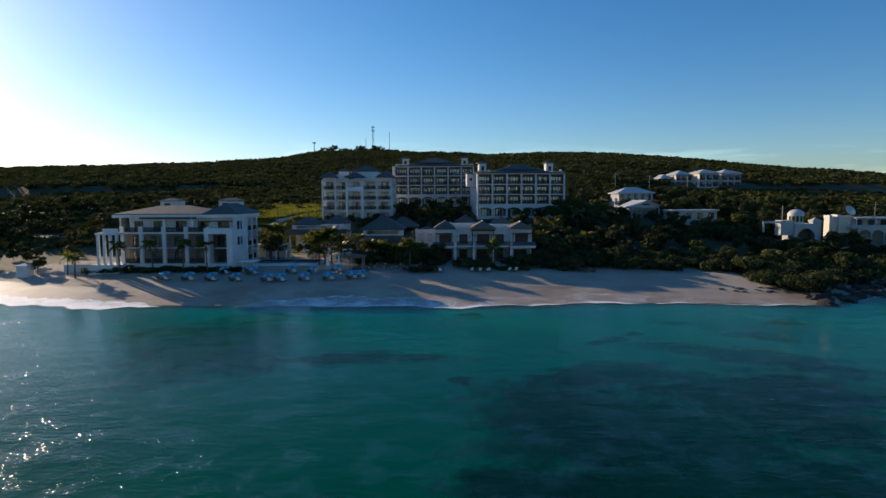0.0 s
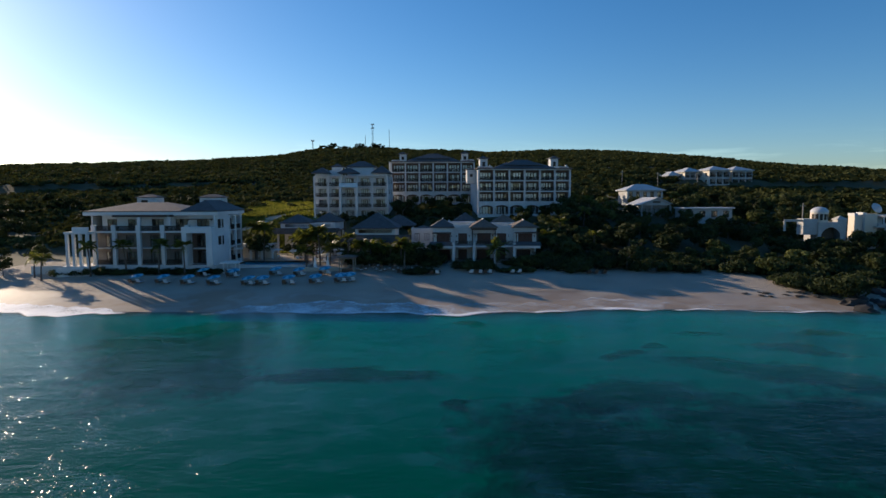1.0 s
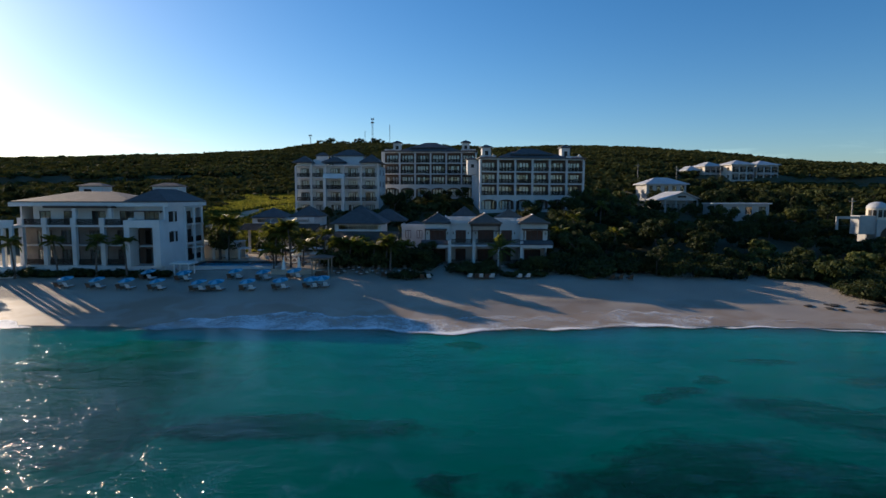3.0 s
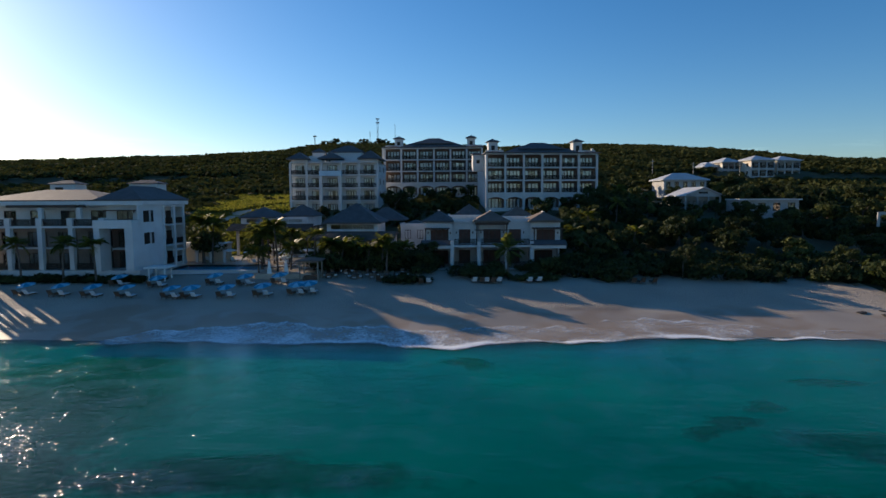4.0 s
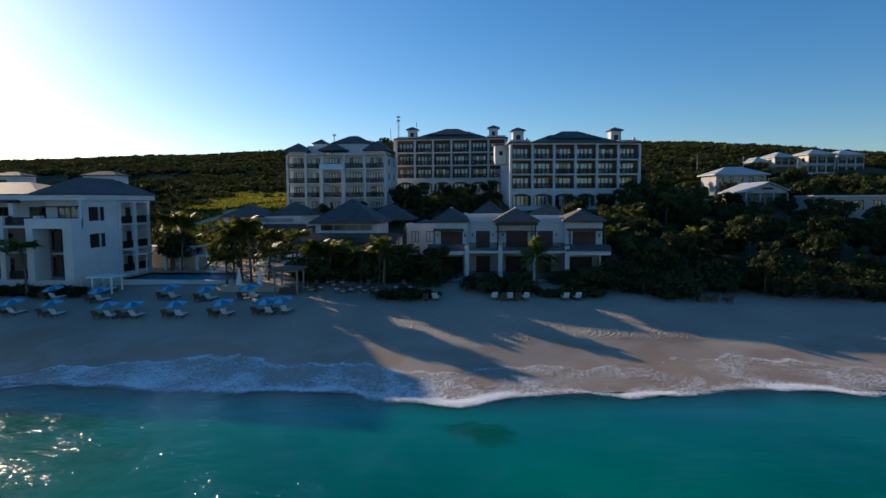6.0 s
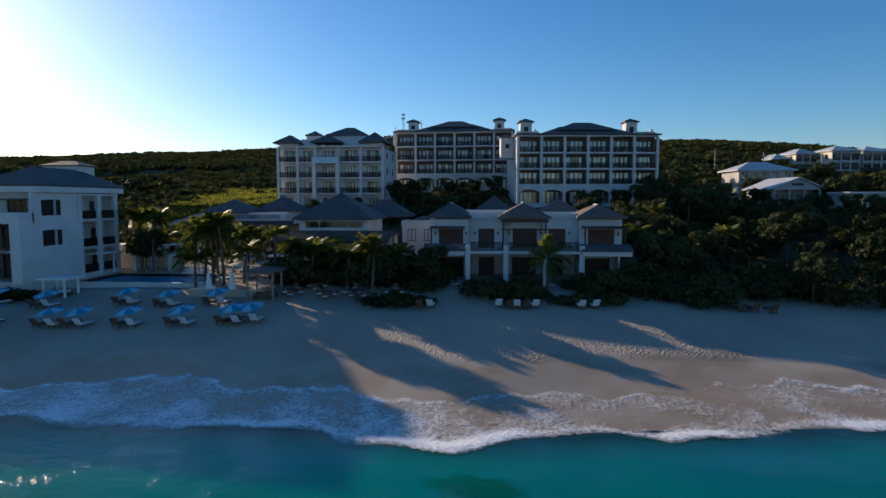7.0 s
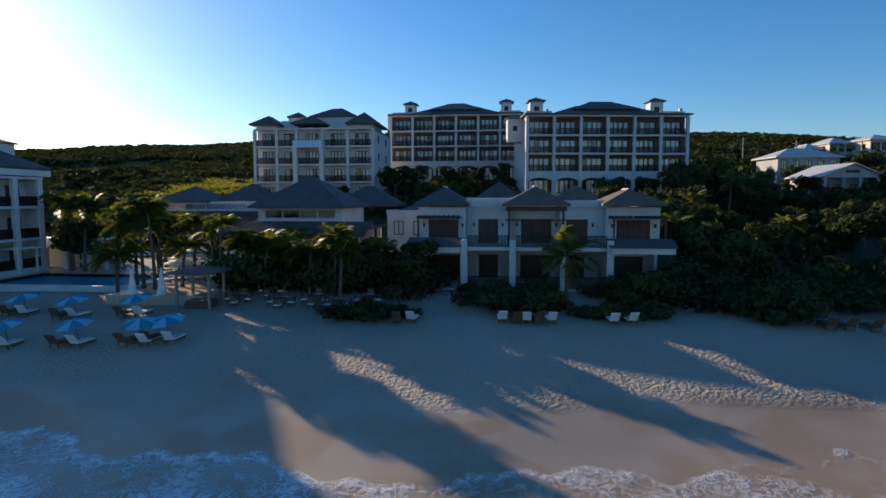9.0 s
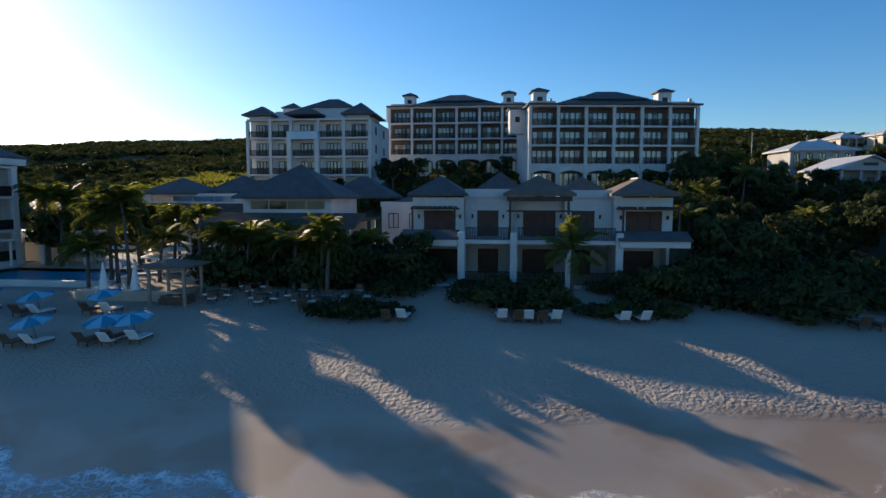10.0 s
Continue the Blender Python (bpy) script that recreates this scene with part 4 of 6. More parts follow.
back_villa(1.0, 145.0, 5.0, 8.0, 8.0, 7.0, 2.2, SHINGLE, "white resort house with a dark hipped roof behind the villas")
back_villa(-7.6, 141.0, 4.4, 5.0, 6.0, 6.2, 0.7, SHINGLE, "white flat fronted resort house with a parapet")
back_villa(10.5, 146.0, 5.5, 8.0, 8.0, 6.2, 2.0, SHINGLE_BROWN, "white resort house with a brown hipped roof")


# ---- restaurant pavilions ----
def restaurant(x, y, z, w, d, label, low, roofs, upper):
    root = thing("restaurant_pavilion", x, y, z, 0.0, label, "building", "restaurant pavilions")
    part("plinth", boxes((0, 0, -1.5, w, d, 0.1)), DECK, root)
    for i in range(5):
        for yy in (0.6, d - 0.8):
            part("column", shared(("rcol", low), lambda: boxes((-0.22, -0.22, 0.1, 0.22, 0.22, low)), SLAB), None, root, at=(0.6 + i * (w - 1.2) / 4, yy, 0))
    part("back_wall", boxes((0.3, d * 0.55, 0.1, w - 0.3, d * 0.55 + 0.25, low)), STUCCO_WARM, root)
    part("ceiling_slab", boxes((0.0, 0.9, low - 0.02, w, d, low + 0.2)), DARK_WOOD, root, "dark timber ceiling")
    part("canopy", shed_roof(-0.8, w + 0.6, -1.8, upper[2] - 0.02, low - 0.25, low + 0.72, 0.16), SHINGLE, root, "sloping dark slatted canopy")
    for k in range(22):
        part("canopy_slat", shared(("slat", w), lambda: boxes((-0.8, 0, 0, w + 0.6, 0.07, 0.12)), SHINGLE), None, root, at=(0, -1.7 + k * (upper[2] + 1.5) / 21, low - 0.22 + 0.97 * k / 21))
    ux0, ux1, uy, uh = upper
    part("upper_wall", wall_with_openings(ux1 - ux0, uh, [((ux1 - ux0) * 0.08, (ux1 - ux0) * 0.92, uh * 0.46, uh * 0.82)]), STUCCO, root, "white wall with a strip of windows", (ux0, uy, low + 0.22))
    part("upper_wall", boxes((ux0, uy + 0.25, low + 0.22, ux0 + 0.25, d, low + 0.22 + uh), (ux1 - 0.25, uy + 0.25, low + 0.22, ux1, d, low + 0.22 + uh), (ux0 + 0.25, d - 0.25, low + 0.22, ux1 - 0.25, d, low + 0.22 + uh)), STUCCO, root)
    n = 4
    for i in range(n):
        a = ux0 + (ux1 - ux0) * (0.08 + 0.84 * i / n)
        part("pane", boxes((a + 0.05, uy + 0.1, low + 0.22 + uh * 0.46, a + (ux1 - ux0) * 0.84 / n - 0.05, uy + 0.13, low + 0.22 + uh * 0.82)), GLASS, root)
        part("mullion", boxes((a - 0.05, uy + 0.05, low + 0.22 + uh * 0.46, a + 0.05, uy + 0.17, low + 0.22 + uh * 0.82)), STUCCO, root)
    for x0, y0, x1, y1, ez, rise in roofs:
        part("roof", hip_roof(x0, y0, x1, y1, ez, rise), SHINGLE, root, "broad dark hipped shingle roof")
    return root


restaurant(-21.0, 130.5, 4.4, 13.0, 11.5, "white beach restaurant with a broad dark hipped roof", 4.85, ((1.0, 1.4, 11.1, 11.5, 7.25, 3.25), (6.0, 13.0, 14.0, 20.0, 7.3, 2.3)), (1.7, 10.4, 2.4, 2.15))
restaurant(-41.5, 148.0, 4.4, 15.0, 13.0, "low white restaurant building with two dark hipped roofs", 5.5, ((0.7, 0.8, 8.4, 9.0, 7.7, 2.0), (8.4, 3.4, 15.2, 11.4, 7.9, 2.2)), (1.0, 14.4, 1.4, 1.9))


# ---- houses on the slope ----
def gable_house_parts(root, w, d, h, rise, over, roof_mat):
    bm = hip_roof(-over, -over, w + over, d + over, h, rise)
    part("roof", bm, roof_mat, root, "pale metal hipped roof")


def slope_house(x, y, z, turn, w, d, h, rise, label, wins=3, wall_mat=None, arch=False, low=0.0):
    wm = wall_mat or STUCCO_GREY
    root = thing("hillside_house", x, y, z, turn, label, "house", "hillside houses")
    ops = [(w * (i + 0.25) / wins, w * (i + 0.75) / wins, h - 2.4, h - 0.6) for i in range(wins)]
    part("wall", wall_with_openings(w, h + 3, [(a, b, c + 3, e + 3) for a, b, c, e in ops]), wm, root, "", (0, 0, -3))
    part("wall", boxes((0, d - 0.3, -3, w, d, h), (0, 0.25, -3, 0.3, d - 0.3, h), (w - 0.3, 0.25, -3, w, d - 0.3, h)), wm, root)
    for a, b, c, e in ops:
        window(root, b - a, e - c, (a, 0.05, c), 2, curtain=False)
    if rise:
        gable_house_parts(root, w, d, h, rise, 0.7, METAL_ROOF)
    else:
        part("roof", boxes((-0.4, -0.6, h, w + 0.4, d, h + 0.3)), STUCCO, root, "flat white roof slab")
    return root


slope_house(57.8, 193.0, 15.8, 4.0, 11.6, 8.0, 4.6, 1.9, "pale house with a white hipped metal roof", 5)
slope_house(65.4, 166.5, 10.6, 2.0, 13.2, 6.0, 4.3, 0.0, "low pale flat roofed house under trees", 4)


def porch_house(x, y, z, turn):
    """A gable end over a deep veranda on a walled terrace."""
    root = thing("hillside_house", x, y, z, turn, "pale gable fronted house with a shaded veranda", "house", "hillside houses")
    w, d, h = 8.8, 8.0, 3.9
    part("terrace", boxes((-1.0, -1.6, -4.5, w + 1.0, 1.6, 0.2)), STUCCO_GREY, root, "rendered retaining terrace")
    part("wall", boxes((0, 1.6, 0.2, 0.3, d, h), (w - 0.3, 1.6, 0.2, w, d, h), (0.3, d - 0.3, 0.2, w - 0.3, d, h), (0.3, 1.9, 0.2, w - 0.3, 2.1, h)), STUCCO_GREY, root)
    for px in (0.0, 2.9, 5.6, w - 0.35):
        part("post", boxes((px, -0.9, 0.2, px + 0.35, -0.55, h - 0.4)), STUCCO_GREY, root)
    part("lintel", boxes((0, -0.95, h - 0.4, w, -0.5, h)), STUCCO_GREY, root)
    for k in range(3):
        window(root, 1.8, 2.3, (0.7 + k * 2.7, 1.84, 0.25), 2, curtain=False)
    for y0 in (-0.9, d - 0.3):
        bm = bmesh.new()
        tri = [[bm.verts.new((a, y0 + e, b)) for a, b in ((0.0, h), (w, h), (w / 2, h + 1.75))] for e in (0.0, 0.3)]
        bm.faces.new(tri[0])
        bm.faces.new(tri[1][::-1])
        for i in range(3):
            bm.faces.new((tri[0][i], tri[1][i], tri[1][(i + 1) % 3], tri[0][(i + 1) % 3]))
        part("gable", bm, STUCCO_GREY, root)
    part("gable_vent", boxes((w / 2 - 1.1, -0.96, h + 0.35, w / 2 + 1.1, -0.9, h + 0.8)), RAIL, root, "dark louvred gable vent")
    for s in (0, 1):
        bm = bmesh.new()
        e0, e1 = (-0.8, h - 0.32) if s == 0 else (w + 0.8, h - 0.32), (w / 2, h + 1.78)
        ring = [[bm.verts.new((a, yy, b + dz)) for (a, b), dz in ((e0, 0), (e1, 0), (e1, 0.16), (e0, 0.16))] for yy in (-1.5, d + 0.5)]
        for q in range(4):
            bm.faces.new((ring[0][q], ring[0][(q + 1) % 4], ring[1][(q + 1) % 4], ring[1][q]))
        bm.faces.new(ring[0][::-1])
        bm.faces.new(ring[1])
        bmesh.ops.recalc_face_normals(bm, faces=bm.faces)
        part("roof", bm, METAL_ROOF, root, "white metal roof slope")


porch_house(55.8, 174.0, 12.2, 6.0)


def apartment_block(x, y, z, turn, w, h, label):
    """Two storeys of shaded verandas under a pale hipped roof."""
    root = thing("hillside_house", x, y, z, turn, label, "house", "hillside houses")
    d = 10.0
    n_ = 3
    gap = w / n_
    ops = [(gap * i + 0.3, gap * (i + 1) - 0.3, b, b + 2.2) for i in range(n_) for b in (3.4, 6.4)]
    # sunlight is put into colour: cream sunward side, darker grey other walls
    part("front_wall", wall_with_openings(w, h + 3, ops), STUCCO_GREY, root, "", (0, 0, -3))
    side = [(1.6, 3.0, 3.9, 5.3), (1.6, 3.0, 6.9, 8.3), (5.6, 7.0, 3.9, 5.3), (5.6, 7.0, 6.9, 8.3)]
    side_wall = part("side_wall", wall_with_openings(d - 0.3, h + 3, side), STUCCO_WARM, root, "side wall in cream for the sunlit side")
    side_wall.matrix_basis = pose(0.25, 0.26, -3, 0, 0, 90)
    part("wall", boxes((w - 0.25, 0.26, -3, w, d, h), (0.26, d - 0.25, -3, w - 0.26, d, h), (0.26, 2.0, -3, w - 0.26, 2.2, h)), STUCCO_GREY, root)
    part("veranda_floor", boxes((0.26, 0.26, 0.15, w - 0.26, 2.0, 0.35), (0.26, 0.26, 3.15, w - 0.26, 2.0, 3.35)), SLAB, root)
    for i in range(n_):
        for b in (0.4, 3.4):
            railing(root, gap - 0.6, (gap * i + 0.3, 0.1, b))
            part("veranda_door", boxes((gap * i + 0.8, 1.95, b, gap * (i + 1) - 0.8, 2.02, b + 2.1)), RAIL, root)
    part("roof", hip_roof(-0.7, -0.7, w + 0.7, d + 0.7, h + 0.1, 1.9), METAL_ROOF, root, "pale hipped metal roof")


for x, y, w, h in ((112.5, 257.5, 9.4, 6.4), (124.0, 261.0, 9.4, 6.4), (104.5, 263.5, 7.4, 6.0), (98.5, 266.0, 6.0, 4.4)):
    apartment_block(x, y, 23.2, 8.0, w, h, "cream apartment block with verandas under a pale hipped roof")


def dome_house():
    root = thing("domed_house", 85.4, 142.0, 8.4, -4.0, "pale house with a round dome and arches", "house", "hillside houses")
    root.scale = (0.86, 0.86, 0.84)
    part("wall", boxes((1.0, 0.25, -3, 1.3, 7, 4.4), (7.2, 0.25, -3, 7.5, 7, 4.4), (1.3, 6.7, -3, 7.2, 7, 4.4), (1.0, 0.25, 4.2, 7.5, 7, 4.4)), STUCCO_GREY, root)
    part("arch_pier", boxes((1.0, 0, -3, 1.8, 0.25, 4.4)), STUCCO_GREY, root)
    part("arch_pier", boxes((6.6, 0, -3, 7.5, 0.25, 4.4)), STUCCO_GREY, root)
    part("arch", arch_panel(4.8, 3.2, 1.9), STUCCO_GREY, root, "", (1.8, 0, 1.2))
    part("arch_door", boxes((2.6, 1.6, 0.0, 5.8, 1.75, 3.0)), RAIL, root, "dark recessed doorway")
    bm = bmesh.new()
    bmesh.ops.create_cone(bm, cap_ends=True, segments=24, radius1=2.1, radius2=2.1, depth=3.2, matrix=Matrix.Translation((2.6, 3.0, 5.6)))
    part("drum", bm, STUCCO_WARM, root, "round cream drum")
    bm = bmesh.new()
    bmesh.ops.create_uvsphere(bm, u_segments=28, v_segments=14, radius=2.2, matrix=Matrix.Translation((2.6, 3.0, 7.1)) @ Matrix.Diagonal((1, 1, 0.72, 1)))
    bmesh.ops.delete(bm, geom=[v for v in bm.verts if v.co.z < 7.0], context="VERTS")
    part("dome", bm, METAL_ROOF, root, "smooth white dome")
    for i in range(5):
        a = math.radians(200 + i * 28)
        part("drum_window", boxes((-0.35, -0.05, 0, 0.35, 0.05, 1.7)), RAIL, root, "", (2.6 + 2.1 * math.cos(a), 3.0 + 2.1 * math.sin(a), 5.0)).rotation_euler = (0, 0, a + math.pi / 2)
    part("terrace_wall", boxes((-7.4, 1.0, 4.6, -1.5, 1.3, 5.2), (-7.4, 1.0, 2.0, -6.9, 1.3, 4.6), (-2.6, 0.6, 1.0, 1.0, 4.0, 5.4)), STUCCO_GREY, root, "long low white terrace wall")
    part("side_dome", hip_roof(7.4, 3.0, 10.2, 5.8, 5.2, 1.0), STUCCO_GREY, root)
    part("side_wall", boxes((7.6, 3.2, -3, 10.0, 5.6, 5.0)), STUCCO_GREY, root)


dome_house()


def arcade_villa():
    root = thing("arcaded_villa", 101.0, 148.0, 7.8, -6.0, "white villa with arcades, roof terrace and satellite dish", "house", "hillside houses")
    root.scale = (0.88, 0.88, 0.84)
    part("wall", boxes((0, 5.0, -3, 16, 5.3, 7.0), (0, 0.3, -3, 0.3, 5.0, 7.0), (15.7, 0.3, -3, 16, 5.0, 5.8), (4.5, 2.8, 3.6, 16, 3.1, 6.4)), STUCCO_GREY, root)
    part("floor_slab", boxes((3.5, -0.2, 3.3, 16.2, 5.0, 3.6), (0, 2.8, 6.4, 16.2, 5.3, 6.7)), STUCCO_GREY, root)
    for i in range(3):
        part("arch", arch_panel(3.3, 1.6, 1.2), STUCCO_GREY, root, "", (5.6 + i * 3.6, -0.1, 1.7))
        part("pillar", boxes((5.3 + i * 3.6, -0.1, -3, 5.6 + i * 3.6, 0.25, 3.3)), STUCCO_GREY, root)
        part("upper_window", boxes((6.2 + i * 3.4, 2.74, 4.3, 8.0 + i * 3.4, 2.82, 6.0)), RAIL, root)
    part("terrace_parapet", boxes((3.5, -0.2, 3.6, 16.2, 0.0, 4.5)), STUCCO_GREY, root)
    part("tower", boxes((-2.0, 1.0, -3, 0.8, 4.0, 6.6)), STUCCO_WARM, root, "cream corner tower")
    part("tower", boxes((0.8, 2.0, -3, 4.4, 5.0, 7.2)), STUCCO_WARM, root, "cream corner tower")
    part("tower_parapet", boxes((-2.1, 0.9, 6.6, -1.3, 4.1, 7.4), (0.0, 0.9, 6.6, 0.9, 4.1, 7.6)), STUCCO, root, "stepped white parapet")
    part("pergola", boxes((4.6, -0.1, 6.5, 15.8, 2.8, 6.62), (4.8, -0.1, 3.6, 5.0, 0.1, 6.5), (10.1, -0.1, 3.6, 10.3, 0.1, 6.5), (15.4, -0.1, 3.6, 15.6, 0.1, 6.5)), STUCCO, root, "white roof over the terrace")
    bm = bmesh.new()
    bmesh.ops.create_cone(bm, cap_ends=False, segments=20, radius1=1.6, radius2=0.1, depth=0.6, matrix=Matrix.Translation((5.5, 4.0, 9.0)) @ Euler((1.0, 0.5, 0.0)).to_matrix().to_4x4())
    part("satellite_dish", bm, METAL_ROOF, root, "white satellite dish")
    part("dish_pole", boxes((5.44, 4.4, 6.7, 5.56, 4.52, 9.0)), STEEL, root)
    part("antenna", boxes((12.0, 4.0, 6.7, 12.12, 4.12, 11.5)), STEEL, root)


arcade_villa()
for x, y, h in ((93.5, 160.0, 9.0), (70.0, 240.0, 8.0), (86.0, 245.0, 8.0), (100.0, 240.0, 9.0)):
    pole = thing("utility_pole", x, y, ground_z(x, y) - 0.3, 0, "thin grey utility pole on the slope", "pole", "utility poles")
    part("shaft", boxes((-0.1, -0.1, 0, 0.1, 0.1, h)), STEEL, pole)
    part("crossarm", boxes((-0.8, -0.06, h - 0.8, 0.8, 0.06, h - 0.65)), STEEL, pole)

# masts on the crest
for x, y, h, wd, heads in ((-124.5, 535.0, 17.0, 0.45, 1), (-70.0, 538.0, 24.0, 0.8, 2), (-55.0, 540.0, 20.0, 0.18, 0), (-77.0, 540.0, 14.0, 0.15, 0)):
    gz = ground_z(x, y)
    mast = thing("radio_mast", x, y, gz - 0.5, 0, "tall dark radio mast on the ridge" if heads else "thin whip mast on the ridge", "mast", "ridge masts")
    bm = bmesh.new()
    for cx, cy in ((-wd, -wd), (wd, -wd), (wd, wd), (-wd, wd)):
        box(bm, cx * 0.6 - 0.08, cy * 0.6 - 0.08, 0, cx * 0.6 + 0.08, cy * 0.6 + 0.08, h)
    for k in range(int(h / 1.2)):
        box(bm, -wd * 0.6, -0.05, k * 1.2, wd * 0.6, 0.05, k * 1.2 + 0.1)
    part("shaft", bm, STEEL, mast)
    for k in range(heads):
        part("antenna_ring", boxes((-1.2, -1.2, h - 1.2 - 3.2 * k, 1.2, 1.2, h - 0.6 - 3.2 * k), (-1.4, -0.15, h - 1.7 - 3.2 * k, -1.2, 0.15, h - 3.2 * k), (1.2, -0.15, h - 1.7 - 3.2 * k, 1.4, 0.15, h - 3.2 * k)), STEEL, mast)


# ---- plants ----
def leaf_cloud(rng, lobes, n, size, flat=0.0):
    """Leaf blades on the shells of several lobes (x, y, z, rx, ry, rz); returns verts, quads."""
    lobes = np.array(lobes, float)
    vol = lobes[:, 3] * lobes[:, 4]
    pick = rng.choice(len(lobes), n, p=vol / vol.sum())
    L = lobes[pick]
    dirs = rng.normal(size=(n, 3))
    dirs /= np.linalg.norm(dirs, axis=1)[:, None]
    dirs[:, 2] = np.abs(dirs[:, 2]) * np.where(rng.random(n) < 0.25, -1, 1)
    rad = rng.uniform(0.55, 1.08, n)[:, None]
    c = L[:, :3] + dirs * L[:, 3:] * rad
    nrm = dirs + rng.normal(scale=0.38, size=(n, 3))
    nrm /= np.linalg.norm(nrm, axis=1)[:, None]
    t = np.cross(nrm, rng.normal(size=(n, 3)))
    t /= np.linalg.norm(t, axis=1)[:, None]
    b = np.cross(nrm, t)
    s = size * rng.uniform(0.6, 1.4, n)[:, None]
    v = np.stack([c - t * s, c - b * s * 0.55 + nrm * s * 0.1, c + t * s, c + b * s * 0.55 + nrm * s * 0.1], 1).reshape(-1, 3)
    f = np.arange(4 * n).reshape(-1, 4)
    return v, f


def random_lobes(rng, k, spread_r, z0, z1, r0, r1, squash=0.75):
    out = []
    for _ in range(k):
        a, q = rng.uniform(0, 2 * math.pi), spread_r * math.sqrt(rng.random())
        r = rng.uniform(r0, r1)
        out.append((q * math.cos(a), q * math.sin(a), rng.uniform(z0, z1), r, r, r * squash))
    return out


def limb_mesh(rng, height_m, thick, crown_r, limbs=6, lean=0.0):
    """A tapered trunk that forks into limbs."""
    bm = bmesh.new()

    def tube(p, q, ra, rb):
        d = (q - p)
        m = Matrix.Translation((p + q) / 2) @ d.to_track_quat("Z", "Y").to_matrix().to_4x4()
        bmesh.ops.create_cone(bm, cap_ends=True, segments=7, radius1=ra, radius2=rb, depth=d.length, matrix=m)
    top = Vector((lean, lean * 0.4, height_m * 0.5))
    tube(Vector((0, 0, -0.4)), top * 0.5 + Vector((0.1, 0, 0)), thick, thick * 0.8)
    tube(top * 0.5 + Vector((0.1, 0, 0)), top, thick * 0.8, thick * 0.65)
    for i in range(limbs):
        a = 2 * math.pi * i / limbs + rng.uniform(-0.4, 0.4)
        e = top + Vector((math.cos(a) * crown_r * 0.7, math.sin(a) * crown_r * 0.7, height_m * rng.uniform(0.18, 0.4)))
        m_ = top.lerp(e, 0.5) + Vector((0, 0, 0.2))
        tube(top, m_, thick * 0.45, thick * 0.3)
        tube(m_, e, thick * 0.3, thick * 0.1)
    return to_mesh(bm, BARK, "trunk")


rng = np.random.default_rng(7)
TREES, BUSHES = [], []
for k in range(4):
    h, r = (6.5, 8.0, 5.2, 7.2)[k], (2.9, 3.4, 2.6, 3.0)[k]
    lobes = random_lobes(rng, 11, r * 0.75, h * 0.45, h * 0.85, r * 0.32, r * 0.55)
    v, f = leaf_cloud(rng, lobes, 1300, 0.33)
    TREES.append((limb_mesh(rng, h, 0.16 + 0.02 * k, r), np_mesh("crown", v, f, LEAF if k != 2 else LEAF_OLIVE)))
for k in range(4):
    r, h = (1.8, 2.4, 1.4, 2.0)[k], (1.5, 1.9, 1.2, 2.4)[k]
    lobes = random_lobes(rng, 9, r * 0.8, 0.2 * h, h * 0.6, r * 0.35, r * 0.6, 0.7)
    v, f = leaf_cloud(rng, lobes, 800, 0.20)
    v[:, 2] = np.maximum(v[:, 2], -0.15)
    BUSHES.append((limb_mesh(rng, h * 0.8, 0.05, r, 7), np_mesh("foliage", v, f, (LEAF, LEAF, LEAF_OLIVE, LEAF)[k])))

def far_grove(spots, label):
    """Trees too far off to count, as one mesh: crowns and trunks of the same kinds as the near ones."""
    vs, fs, ms, base = [], [], [], 0
    for x, y, s, k, sink in spots:
        a = random.uniform(0, 2 * math.pi)
        for slot, me in enumerate(TREES[k]):
            v = np.empty(len(me.vertices) * 3, np.float32)
            me.vertices.foreach_get("co", v)
            v = v.reshape(-1, 3) * s
            if slot == 0:
                # the trunk as four plain tapered sides
                w = 0.16 * s
                v = np.array([(sx_ * w * t_, sy_ * w * t_, z_) for z_, t_ in ((-0.4, 1.0), (3.6 * s, 0.6)) for sx_, sy_ in ((-1, -1), (1, -1), (1, 1), (-1, 1))])
                f = np.array([(i, (i + 1) % 4, 4 + (i + 1) % 4, 4 + i) for i in range(4)])
            else:
                f = np.arange(len(v)).reshape(-1, 4)
            c_, s_ = math.cos(a), math.sin(a)
            vs.append(np.stack([v[:, 0] * c_ - v[:, 1] * s_ + x, v[:, 0] * s_ + v[:, 1] * c_ + y, v[:, 2] + ground_z(x, y) - sink], 1))
            fs.append(f + base)
            ms.append(np.full(len(f), slot))
            base += len(v)
    me = np_mesh("far_trees", np.concatenate(vs), np.concatenate(fs), BARK)
    me.materials.append(LEAF)
    me.polygons.foreach_set("material_index", np.concatenate(ms).astype(np.int32))
    tagged(new("far_trees", me), label, "trees", kind="stuff")




def tree(x, y, s=1.0, k=0, turn=None, sink=0.0):
    m = pose(x, y, ground_z(x, y) - sink, 0, 0, random.uniform(0, 360) if turn is None else turn)
    root = new("tree")
    tagged(root, "spreading broadleaf tree with a dense dark crown" if k != 2 else "olive green broadleaf tree with a loose crown", "tree", "trees on the slope")
    root.matrix_basis = m @ Matrix.Diagonal((s * random.uniform(0.9, 1.1), s * random.uniform(0.9, 1.1), s, 1))
    part("trunk", TREES[k][0], None, root)
    part("crown", TREES[k][1], None, root)


